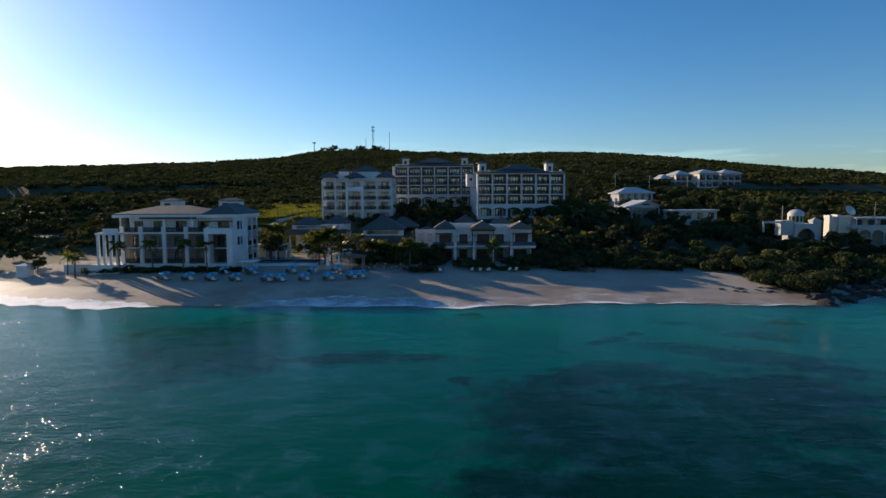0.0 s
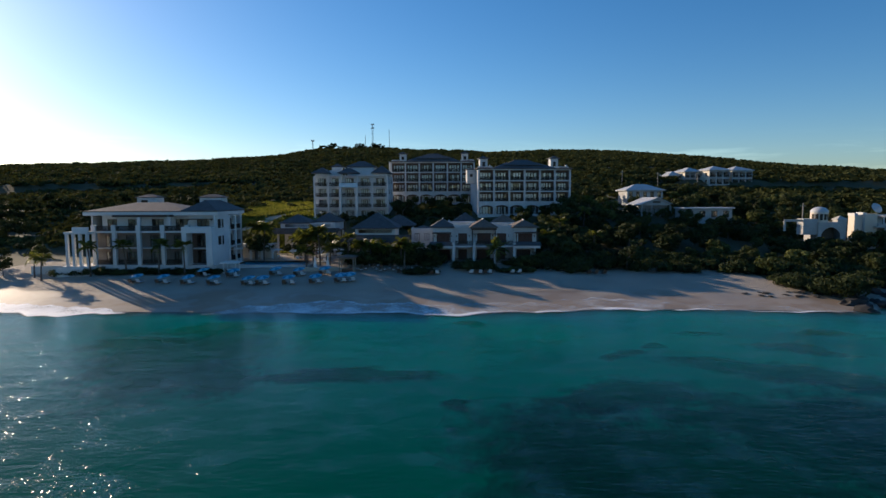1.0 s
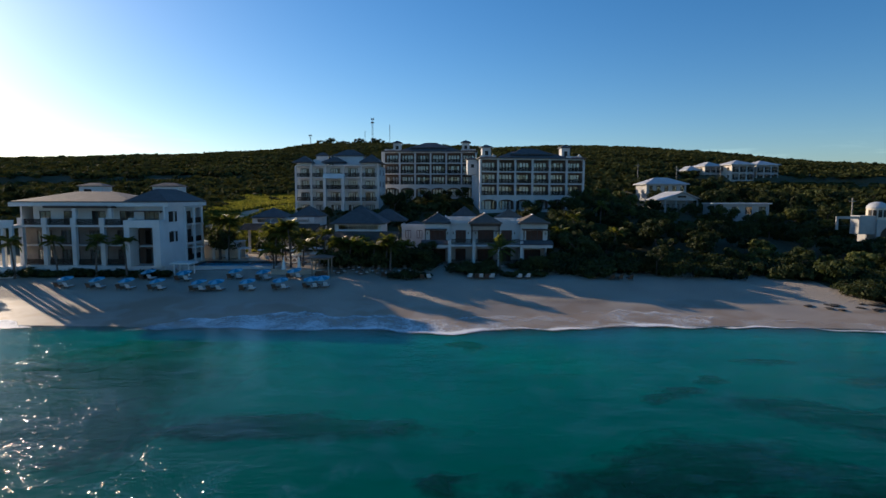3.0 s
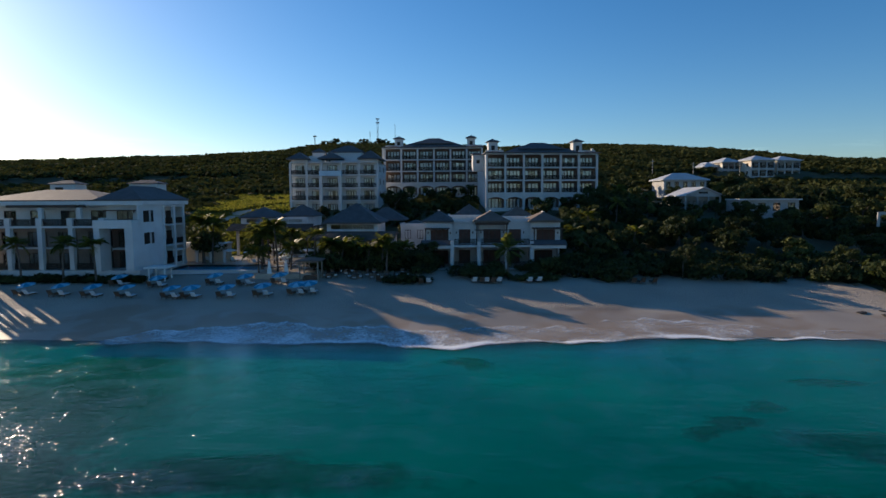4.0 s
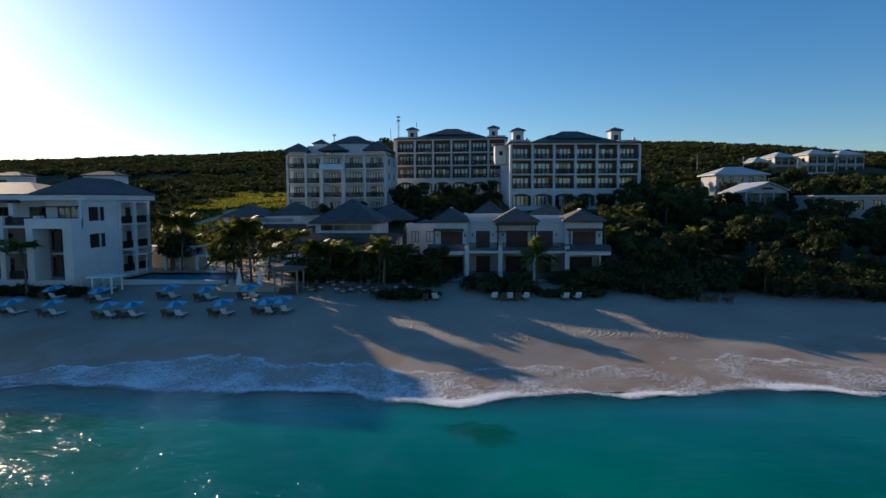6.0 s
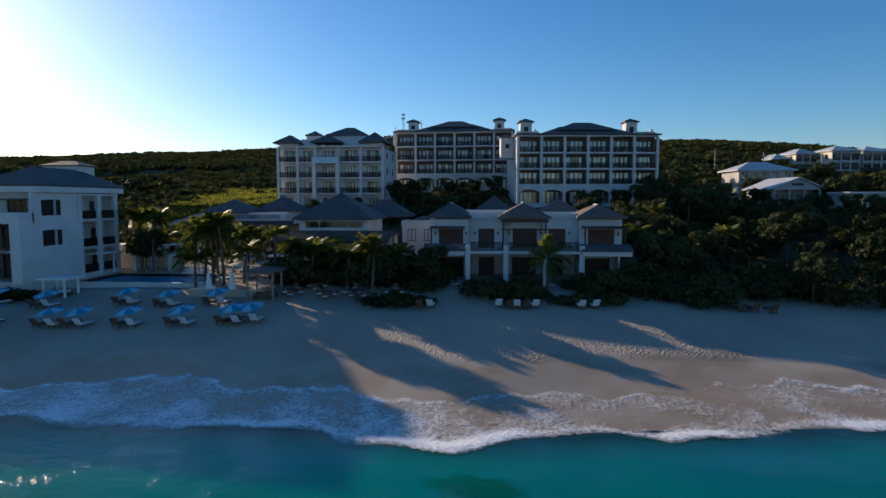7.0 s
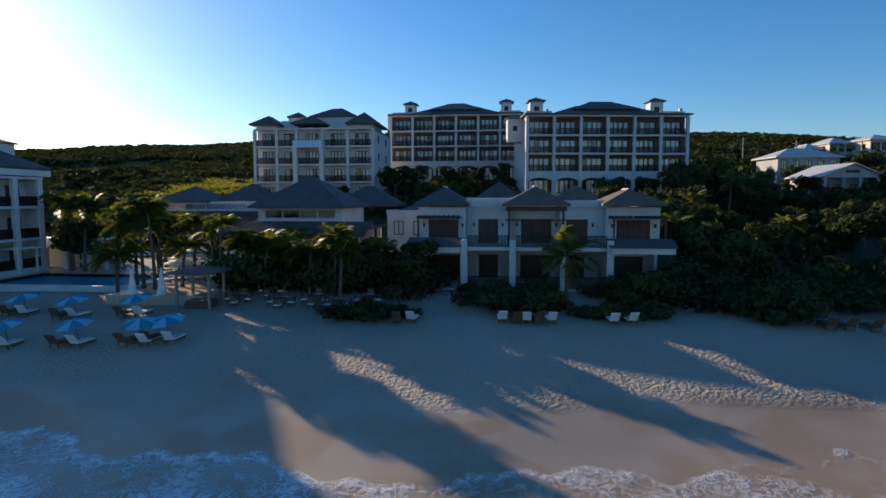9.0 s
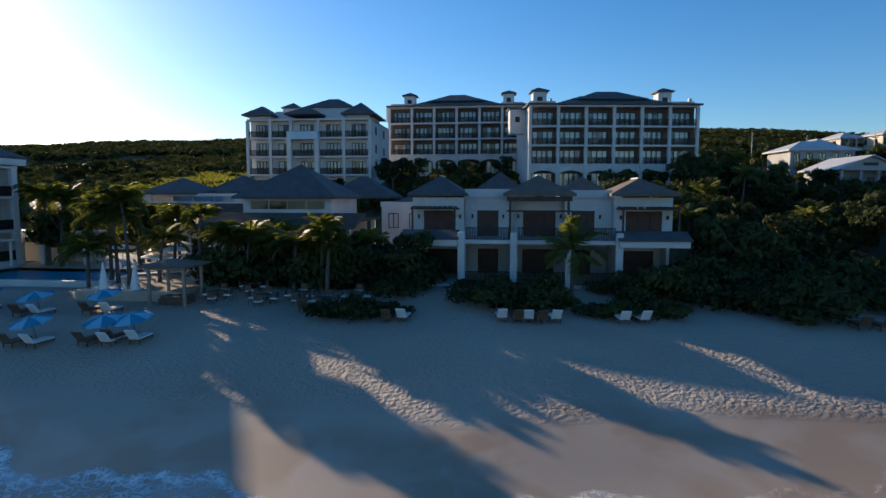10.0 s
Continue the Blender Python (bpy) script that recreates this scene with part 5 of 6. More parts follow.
def bush(x, y, s=1.0, k=0, z=None):
    root = new("bush")
    tagged(root, "low dense seaside bush with small dark leaves" if k != 2 else "low olive green seaside bush", "bush", "seaside bushes")
    root.matrix_basis = pose(x, y, ground_z(x, y) if z is None else z, 0, 0, random.uniform(0, 360)) @ Matrix.Diagonal((s * random.uniform(0.9, 1.2), s * random.uniform(0.9, 1.1), s * random.uniform(0.85, 1.1), 1))
    part("stem", BUSHES[k][0], None, root)
    part("foliage", BUSHES[k][1], None, root)


def frond_mesh(length, droop, seed):
    """One feather leaf: a curved midrib with pairs of drooping leaflets."""
    r = np.random.default_rng(seed)
    n = 22
    v, f = [], []

    def spine(t):
        return np.array((length * (t - 0.18 * t * t), 0.0, length * (0.55 * t - droop * t * t)))
    for i in range(n):
        a, b = spine(i / n), spine((i + 1) / n)
        w = 0.05 * (1 - i / n) + 0.01
        k = len(v)
        v += [a + (0, -w, 0), a + (0, w, 0), b + (0, w, 0), b + (0, -w, 0)]
        f.append((k, k + 1, k + 2, k + 3))
        t = (i + 0.5) / n
        if t < 0.12:
            continue
        ll = length * 0.30 * math.sin(math.pi * min(1, t * 0.85 + 0.12)) + 0.12
        for side in (-1, 1):
            d = np.array((0.55, side * 0.85, -0.25 - 0.35 * r.random()))
            d = d / np.linalg.norm(d) * ll
            p = spine(t)
            k = len(v)
            q = np.array((0.07, 0, 0.02))
            v += [p - q, p + q, p + d * 0.6 + q * 0.8, p + d]
            f.append((k, k + 1, k + 2, k + 3))
    return np_mesh("frond", np.array(v), np.array(f), PALM_LEAF)


FRONDS = [frond_mesh(2.7, 0.55, 1), frond_mesh(3.0, 0.75, 2), frond_mesh(2.5, 0.35, 3)]


def palm(x, y, h, s=1.0, lean=0.4, z=None, count=20, up=0.0, fan=1.0):
    root = new("palm_tree")
    tagged(root, "coconut palm with a slim curved trunk and feathery fronds", "palm tree", "palms by the beach")
    own = random.Random(int(x * 100) * 7 + int(y * 100))
    root.matrix_basis = pose(x, y, (ground_z(x, y) if z is None else z) - 0.2, 0, 0, own.uniform(0, 360))
    bm = bmesh.new()
    rings = []
    for i in range(11):
        t = i / 10
        c = Vector((lean * t * t, 0, h * t))
        rr = 0.17 * (1 - 0.45 * t) + (0.10 if i == 0 else 0) + 0.015 * (i % 2)
        rings.append([bm.verts.new(c + Vector((rr * math.cos(a), rr * math.sin(a), 0))) for a in [j * math.pi / 4 for j in range(8)]])
    for p_, q_ in zip(rings, rings[1:]):
        for j in range(8):
            bm.faces.new((p_[j], p_[(j + 1) % 8], q_[(j + 1) % 8], q_[j]))
    bm.faces.new(rings[-1])
    part("trunk", bm, BARK, root)
    for i in range(count):
        fr = part("frond", FRONDS[i % 3], None, root)
        fr.matrix_basis = pose(lean, 0, h, 0, fan * (own.uniform(-30, 38) if i % 3 else own.uniform(-45, -5)) - up, i * 137.5) @ Matrix.Diagonal((s, s, s, 1))


# palms round the pool, the restaurant and the villas
# the palms at (-27.4, 122.4) and (-28.2, 126.2) are added to block sun
for x, y, h, s, n_ in ((-16.8, 124.8, 4.2, 0.85, 28), (-27.4, 122.4, 3.6, 1.0, 28), (-28.2, 126.2, 6.0, 1.25, 34), (-12.8, 124.6, 3.6, 0.9, 28), (-10.8, 123.4, 4.0, 0.85, 30), (-8.6, 123.4, 5.2, 0.75, 30), (-7.8, 122.2, 4.4, 0.8, 26), (-5.2, 126.4, 3.6, 0.8, 24), (-13.8, 127.2, 4.2, 0.9, 26),
                       (-25.0, 124.0, 7.3, 0.95, 32), (-26.6, 124.8, 6.2, 1.0, 30), (-29.0, 134.6, 5.4, 1.0, 28), (-40.0, 134.8, 7.2, 1.1, 30), (-41.8, 135.0, 7.6, 1.1, 30), (-23.4, 125.6, 3.8, 0.9, 26), (-19.6, 125.2, 5.9, 0.7, 26), (-16.2, 124.6, 4.2, 0.85, 28), (-15.0, 124.0, 4.4, 0.85, 28), (-25.2, 130.8, 5.4, 0.9, 26), (-17.4, 128.6, 4.0, 0.9, 24), (-23.0, 133.5, 4.6, 0.9, 22), (-29.0, 138.0, 5.0, 0.9, 22), (-33.5, 139.5, 4.6, 0.9, 22), (-42.0, 141.0, 4.4, 0.9, 22), (-30.6, 133.8, 5.4, 0.9, 22), (-32.0, 135.6, 5.0, 0.85, 22),
                       (-68.0, 117.6, 6.0, 0.85, 20), (-61.5, 118.4, 6.0, 0.85, 20), (-55.0, 118.2, 6.0, 0.85, 20), (-49.8, 117.8, 6.0, 0.85, 20), (-76.5, 116.0, 4.6, 0.85, 20), (-80.0, 119.0, 4.2, 0.85, 20), (24.0, 140.0, 5.2, 0.9, 20), (27.5, 146.0, 5.4, 0.9, 20), (39.5, 172.0, 6.0, 0.9, 20), (41.5, 176.0, 5.0, 0.8, 20), (36.0, 158.0, 5.5, 0.9, 20), (33.0, 136.0, 4.5, 0.8, 20)):
    palm(x, y, h, s, count=n_)

palm(10.6, 123.6, 3.7, 1.15, lean=0.1, count=17, up=8, fan=1.7)

# trees between the pool and the beach wing, behind the restaurant and round the villas
for x, y, s, k in ((-41.2, 136.6, 0.75, 1), (-32.4, 136.9, 0.85, 3), (-41.6, 135.2, 0.9, 0), (-13.6, 126.0, 0.55, 0), (-10.4, 125.6, 0.55, 3), (-8.2, 125.4, 0.5, 1), (-6.2, 124.8, 0.5, 0), (-45.6, 143.0, 0.7, 0), (-44.5, 140.8, 0.85, 3), (-37.5, 144.5, 0.4, 3), (-48.0, 146.0, 0.7, 1), (-43.0, 138.0, 0.8, 0), (-34.5, 144.5, 0.42, 0), (-30.5, 144.5, 0.9, 3), (-46.0, 141.5, 0.8, 1), (-26.0, 145.0, 0.8, 0), (-23.5, 148.0, 0.7, 2), (-2.2, 125.0, 0.7, 0), (-3.8, 127.6, 0.55, 2), (-8.0, 129.5, 0.65, 3),
                   (-12.5, 127.8, 0.5, 0), (-6.0, 150.0, 0.8, 1), (0.0, 158.0, 0.9, 0), (-8.0, 160.0, 0.9, 3), (6.0, 162.0, 0.8, 0), (-12.0, 170.0, 0.9, 1), (-14.5, 176.0, 0.65, 0), (-10.0, 182.0, 0.6, 1), (-5.0, 188.0, 0.55, 3), (1.0, 186.0, 0.6, 0), (5.0, 190.0, 0.55, 1),
                   (-1.0, 178.0, 0.65, 0), (4.0, 172.0, 0.6, 3), (12.0, 166.0, 0.5, 0), (19.0, 168.0, 0.45, 1), (27.0, 168.0, 0.5, 0), (34.0, 170.0, 0.9, 1), (-14.0, 160.0, 0.8, 3), (-20.0, 168.0, 0.7, 0), (-28.0, 168.0, 0.6, 3), (-34.0, 168.0, 0.65, 0), (17.0, 157.0, 0.7, 3), (26.0, 156.0, 0.8, 1)):
    tree(x, y, s, k)

# bushes along the head of the beach
for x, y, s, k in ((-7.0, 118.3, 0.75, 0), (-5.2, 118.0, 0.8, 1), (-3.2, 118.4, 0.75, 3), (-1.8, 119.0, 0.6, 0), (2.8, 121.6, 0.7, 1), (4.6, 121.2, 0.9, 0), (6.6, 121.0, 0.9, 1), (8.4, 121.2, 0.85, 3), (9.8, 121.4, 0.7, 0), (5.6, 122.4, 0.9, 1), (7.6, 122.6, 0.9, 3),
                   (11.6, 119.6, 0.7, 0), (13.0, 120.2, 0.85, 2), (14.8, 120.4, 0.8, 1), (16.4, 120.2, 0.75, 0), (17.0, 124.2, 1.25, 3), (18.8, 124.4, 1.2, 1), (-1.6, 123.6, 0.9, 0), (-2.6, 122.8, 0.8, 1), (-2.5, 125.6, 1.0, 3), (15.4, 123.6, 0.9, 0)):
    bush(x, y, s, k)


def clear_of(x, y):
    """Keep plants out of the buildings, the terrace and the beach."""
    for x0, y0, x1, y1 in ((-79, 112, -44, 141), (-5, 112, 21.5, 155), (-44, 110, -8, 166), (8, 172, 39, 194), (-19, 194, 10, 213), (-40, 172, -15, 193), (54, 191, 73, 204), (53, 171, 67, 182), (68, 164, 84, 174), (76, 139, 98, 151), (98, 146, 120, 156), (-60, 150, -39, 204), (100, 254, 138, 274)):
        if x0 < x < x1 and y0 < y < y1:
            return False
    return True


rnd = random.Random(11)
# the dark thicket on the slope beside the villas
placed = 0
while placed < 190:
    x, y = rnd.uniform(20, 125), rnd.uniform(121, 215)
    d = y - float(np.interp(x, SHORE_X, SHORE_Y))
    if not clear_of(x, y) or d < 24 + 2 * math.sin(x * 0.7) - 14 * smooth(52, 62, x):
        continue
    near_house = any(abs(x - hx) < 13 and -16 < y - hy < 0 for hx, hy in ((62, 193), (60, 173), (76, 166), (88, 142), (108, 148)))
    tree(x, y, rnd.uniform(0.45, 0.62) if near_house else rnd.uniform(0.55, 0.95), rnd.choice((0, 0, 1, 3, 2)), sink=0.4)
    placed += 1
placed = 0
while placed < 90:
    x, y = rnd.uniform(19, 62), rnd.uniform(118, 132)
    d = y - float(np.interp(x, SHORE_X, SHORE_Y))
    if not clear_of(x, y) or d < 23.5 + 1.5 * math.sin(x * 0.9) - 9 * smooth(50, 60, x):
        continue
    bush(x, y, rnd.uniform(0.8, 1.5), rnd.choice((0, 1, 3, 3, 2)))
    placed += 1
for i in range(34):
    a, b = rnd.random(), rnd.random()
    x, y = (36 + 8 * a, 137 + 11 * b) if i < 18 else (49 + 10 * a, 140 + 6 * b)
    tree(x, y, rnd.uniform(0.4, 0.6), rnd.choice((0, 1, 3)), sink=0.5)
placed = 0
grove = []
while placed < 70:
    x, y = rnd.uniform(-170, -76), rnd.uniform(116, 220)
    d = y - float(np.interp(x, SHORE_X, SHORE_Y))
    if not clear_of(x, y) or d < 17:
        continue
    grove.append((x, y, rnd.uniform(0.5, 0.8), rnd.choice((0, 2, 1, 3)), 0.4))
    placed += 1

for i in range(16):
    x = -112 + 3.4 * i + rnd.uniform(-1.2, 1.2)
    grove.append((x, float(np.interp(x, RIDGE_X, RIDGE_Y)) - 4, rnd.uniform(0.55, 1.0), rnd.choice((0, 1, 3)), 0.4))
far_grove(grove, "dark trees on the far slope and along the crest")

# scrub woods on the hill: one sheet of clumps
protos = []
for k in range(8):
    v, f = leaf_cloud(rng, random_lobes(rng, 5, 1.2, 0.3, 1.3, 0.8, 1.3, 0.62), 26, 0.66)
    protos.append(v * (1.0, 1.0, 0.85))
n = 26000
ang = rng.uniform(-0.80, 0.80, n * 2)
rad = np.sqrt(rng.uniform(150 ** 2, 640 ** 2, n * 2))
px, py = rad * np.sin(ang), rad * np.cos(ang)
ok = (py > 148) & (py < np.interp(px, RIDGE_X, RIDGE_Y) + 15)
ok &= np.array([clear_of(a, b) for a, b in zip(px, py)])
px, py = px[ok][:n], py[ok][:n]
pz = height(px, py)
sc = rng.uniform(0.7, 1.5, len(px)) * (1 + 0.3 * wobble(px, py, 18.0)) * (0.85 + py / 700)
turn = rng.uniform(0, 2 * math.pi, len(px))
which = rng.integers(0, 8, len(px))
chunks = []
for k in range(8):
    i = np.nonzero(which == k)[0]
    c, s = np.cos(turn[i])[:, None], np.sin(turn[i])[:, None]
    p = protos[k][None]
    xx = (p[..., 0] * c - p[..., 1] * s) * sc[i][:, None] + px[i][:, None]
    yy = (p[..., 0] * s + p[..., 1] * c) * sc[i][:, None] + py[i][:, None]
    zz = p[..., 2] * sc[i][:, None] * 0.9 + pz[i][:, None] - 0.4
    chunks.append(np.stack([xx, yy, zz], -1).reshape(-1, 3))
v = np.concatenate(chunks)
tagged(new("hillside_scrub", np_mesh("hillside_scrub", v, np.arange(len(v)).reshape(-1, 4), SCRUB)), "dense green scrub and low trees over the hill", "scrub", kind="stuff")

rnd = random.Random(21)
for i in range(46):
    bush(-75 + 31 * i / 45 + rnd.uniform(-0.3, 0.3), 118.6 + rnd.uniform(-0.5, 0.8), rnd.uniform(0.5, 0.75), rnd.choice((0, 1, 3)))
for i in range(70):
    x = rnd.uniform(60, 100)
    bush(x, float(np.interp(x, SHORE_X, SHORE_Y)) + rnd.uniform(7.0, 25.0), rnd.uniform(0.9, 1.6), rnd.choice((0, 1, 3, 3)))
for i in range(40):
    x = rnd.uniform(74, 122)
    tree(x, rnd.uniform(133, 141), rnd.uniform(0.5, 0.68), rnd.choice((0, 1, 3)), sink=0.5)

for x, y, sc_ in ((98.0, 143.6, 0.9), (100.6, 142.8, 0.95), (103.4, 143.2, 0.8), (90.0, 137.6, 0.8), (94.5, 139.2, 0.9), (84.0, 138.2, 0.8), (87.0, 138.6, 0.75)):
    tree(x, y, sc_, 3 if sc_ > 0.85 else 0, sink=0.4)
for i in range(22):
    bush(rnd.uniform(-62, -39), rnd.uniform(150, 202), rnd.uniform(0.4, 0.7), rnd.choice((0, 2, 2, 3)))
for x, sc_ in ((-1.4, 0.9), (2.6, 0.45), (3.9, 0.5), (5.2, 0.45), (7.6, 0.5), (9.2, 0.45), (12.6, 0.5), (14.4, 0.6), (16.2, 1.0), (18.6, 1.1)):
    bush(x, 125.0 + rnd.uniform(-0.5, 0.5), sc_, rnd.choice((0, 1, 3)))

# planting under the palms in front of the restaurant
for i in range(34):
    x = -17.8 + 15.8 * i / 33
    bush(x + rnd.uniform(-0.4, 0.4), rnd.uniform(125.0, 126.6) + (1.5 if x > -6 else 0.0), rnd.uniform(0.7, 1.6), rnd.choice((0, 1, 3, 3)))
for i in range(14):
    bush(rnd.uniform(-17.5, -5.5), rnd.uniform(128.6, 129.4), rnd.uniform(1.0, 1.4), rnd.choice((0, 1, 3)))

# tall grass on the meadow: one sheet of blades
n = 26000
gx_, gy_ = rng.uniform(-63, -38, n), rng.uniform(150, 205, n)
gx_ += wobble(gx_, gy_, 6.0) * 3
off_path = np.abs(gx_ - (-62 + 26 * np.clip((gy_ - 158) / 34, 0, 1))) > 1.8
gx_, gy_ = gx_[off_path], gy_[off_path]
gz_ = height(gx_, gy_)
tilt, lean_ = rng.uniform(0, math.pi, len(gx_)), rng.uniform(-0.25, 0.25, (2, len(gx_)))
gw, gh = rng.uniform(0.10, 0.28, len(gx_)), rng.uniform(0.35, 0.85, len(gx_)) * (1 + 0.4 * wobble(gx_, gy_, 4.0))
cx_, sx_ = np.cos(tilt) * gw, np.sin(tilt) * gw
blades = np.stack([np.stack([gx_ - cx_, gy_ - sx_, gz_ - 0.05], 1), np.stack([gx_ + cx_, gy_ + sx_, gz_ - 0.05], 1),
                   np.stack([gx_ + cx_ * 0.5 + lean_[0], gy_ + sx_ * 0.5 + lean_[1], gz_ + gh], 1), np.stack([gx_ - cx_ * 0.5 + lean_[0], gy_ - sx_ * 0.5 + lean_[1], gz_ + gh], 1)], 1).reshape(-1, 3)
tagged(new("meadow_grass", np_mesh("meadow_grass", blades, np.arange(len(blades)).reshape(-1, 4), MEADOW)), "tall sunlit yellow green grass on the slope", "grass", kind="stuff")

# the path through the meadow behind the beach wing
bm = bmesh.new()
prev = None
for i in range(25):
    t = i / 24
    x, y = -62 + 26 * t, 158 + 34 * t + 2 * math.sin(t * 5)
    pair = [bm.verts.new((x + o, y - o * 0.6, ground_z(x + o, y - o * 0.6) + 0.08)) for o in (-1.4, 1.4)]
    low = [bm.verts.new((p.co.x, p.co.y, p.co.z - 0.3)) for p in pair]
    if prev:
        bm.faces.new((prev[0][0], prev[0][1], pair[1], pair[0]))
        bm.faces.new((prev[1][0], prev[0][0], pair[0], low[0]))
        bm.faces.new((prev[0][1], prev[1][1], low[1], pair[1]))
    prev = (pair, low)
tagged(part("path", bm, PATH_MAT, None), "pale gravel path across the meadow", "path", kind="structure")


# ---- reef, rocks, foam ----
def blob(x, y, z, rx, ry, rz, seed, name, material, label, category, group, turn=0.0, sub=3, rough=0.35):
    bm = bmesh.new()
    bmesh.ops.create_icosphere(bm, subdivisions=sub, radius=1.0)
    off = Vector((seed * 7.3, seed * 3.1, seed * 1.7))
    for v_ in bm.verts:
        k = 1 + rough * noise.noise(v_.co * 1.3 + off) + rough * 0.5 * noise.noise(v_.co * 3.7 + off)
        v_.co = Vector((v_.co.x * rx, v_.co.y * ry, v_.co.z * rz)) * k
    for fc in bm.faces:
        fc.smooth = sub > 2
    ob = part(name, bm, material, None)
    ob.matrix_basis = pose(x, y, z, 0, 0, turn)
    return tagged(ob, label, category, group)


def reef_patch(x, y, rx, ry, turn, seed):
    """A low ragged mound of weed on the seabed."""
    r = np.random.default_rng(seed)
    k, m_ = 40, 12
    a = np.linspace(0, 2 * math.pi, k, endpoint=False)
    rag = 1 + 0.22 * np.sin(2 * a + r.uniform(0, 6)) + 0.16 * np.sin(3 * a + r.uniform(0, 6)) + 0.10 * np.sin(7 * a + r.uniform(0, 6))
    c, s_ = math.cos(radians(turn)), math.sin(radians(turn))
    v, th = [], []
    for j in range(m_ + 1):
        t = 0.02 + 1.25 * j / m_
        u, w = rx * rag * np.cos(a) * t, ry * rag * np.sin(a) * t
        xx, yy = x + u * c - w * s_, y + u * s_ + w * c
        v.append(np.stack([xx, yy, np.minimum(height(xx, yy) + 0.03 + 0.35 * np.maximum(0, 1 - t * t) * (1 + 0.4 * wobble(xx, yy, 0.7)), SEA_LEVEL - 0.12)], 1))
        th.append(np.full(k, 0.72 * (1 - smooth(0.25, 1.25, t))))
    ii_ = np.arange(k * (m_ + 1)).reshape(m_ + 1, k)
    f = np.stack([ii_[:-1], np.roll(ii_, -1, 1)[:-1], np.roll(ii_, -1, 1)[1:], ii_[1:]], -1).reshape(-1, 4)
    me = np_mesh("reef_patch", np.concatenate(v), f, REEF)
    at = me.attributes.new("thick", "FLOAT", "POINT")
    at.data.foreach_set("value", np.concatenate(th).astype(np.float32))
    tagged(new("reef_patch", me), "dark weedy reef patch under clear water", "reef", "reef patches")


for i, (x, y, rx, ry, turn) in enumerate(((4.4, 89.0, 2.0, 1.2, 0), (21.0, 76.6, 1.6, 1.0, 20), (23.4, 78.2, 1.9, 1.2, 0), (27.4, 81.2, 1.6, 1.0, 0), (1.8, 61.8, 1.5, 1.2, 0), (-9.0, 70.4, 5.5, 1.8, 6), (-15.5, 69.2, 4.5, 1.2, 12), (-3.6, 70.2, 3.6, 1.4, 0),
                                         (17.5, 63.8, 5.5, 2.6, 5), (38.0, 70.5, 8.0, 2.2, -32), (32.0, 75.0, 4.0, 1.6, -20), (28.5, 58.5, 6.0, 2.6, -10), (12.0, 51.5, 9.0, 4.0, 5), (22.0, 48.0, 7.0, 4.0, 0), (34.0, 51.5, 6.0, 3.5, 0),
                                         (-33.0, 75.0, 9.0, 8.0, 20), (-26.5, 82.0, 6.0, 5.5, 0), (-39.0, 81.0, 6.0, 4.0, 0), (-24.0, 68.5, 5.0, 4.0, 0), (-30.0, 88.0, 7.0, 2.6, 10), (44.5, 80.0, 6.0, 1.8, -20), (35.0, 86.0, 2.5, 0.8, 0), (52.0, 86.0, 4.0, 1.2, 0), (6.0, 40.0, 5.0, 3.0, 0), (26.0, 36.0, 7.0, 3.0, 0), (-6.0, 36.0, 3.0, 2.0, 0), (16.0, 50.0, 16.0, 8.0, 0), (33.0, 56.0, 14.0, 8.0, -15), (19.0, 64.5, 8.0, 4.0, 5), (24.0, 38.0, 18.0, 7.0, 0), (-29.0, 76.0, 12.0, 10.0, 15), (40.0, 70.0, 10.0, 4.0, -30), (-10.0, 69.8, 9.0, 2.6, 6), (-2.0, 30.0, 8.0, 3.0, 0))):

    reef_patch(x, y, rx, ry, turn, i + 1)

rnd = random.Random(5)
for i in range(70):
    t = rnd.random()
    x = 53 + 34 * t + rnd.uniform(-2, 2)
    y = float(np.interp(x, SHORE_X, SHORE_Y)) + (rnd.uniform(8.0, 11.0) if x < 64 else rnd.uniform(-1.0, 11.0))
    s = rnd.uniform(0.5, 1.3) * (0.5 if x < 64 else 1.0)
    blob(x, y, ground_z(x, y) + 0.05, s * 1.4, s, s * (0.22 if x < 64 else 0.75), i + 40, "shore_rock", ROCK, "dark jagged rock at the end of the beach", "rock", "shore rocks", rnd.uniform(0, 180), 2, 0.6)


SWASH_X = (-92, -82, -74, -57, -50, -44, -28, -22, -17, -11.5, -7, -4, 0, 5, 8, 12, 17, 26, 34, 40, 48, 60, 64)
SWASH_Y = (109, 104.5, 101.5, 98, 97, 97, 98.7, 100.6, 102.0, 99.4, 100.6, 99.6, 98.2, 99.4, 100.6, 100.0, 102, 104, 102, 100.5, 99, 98, 98)


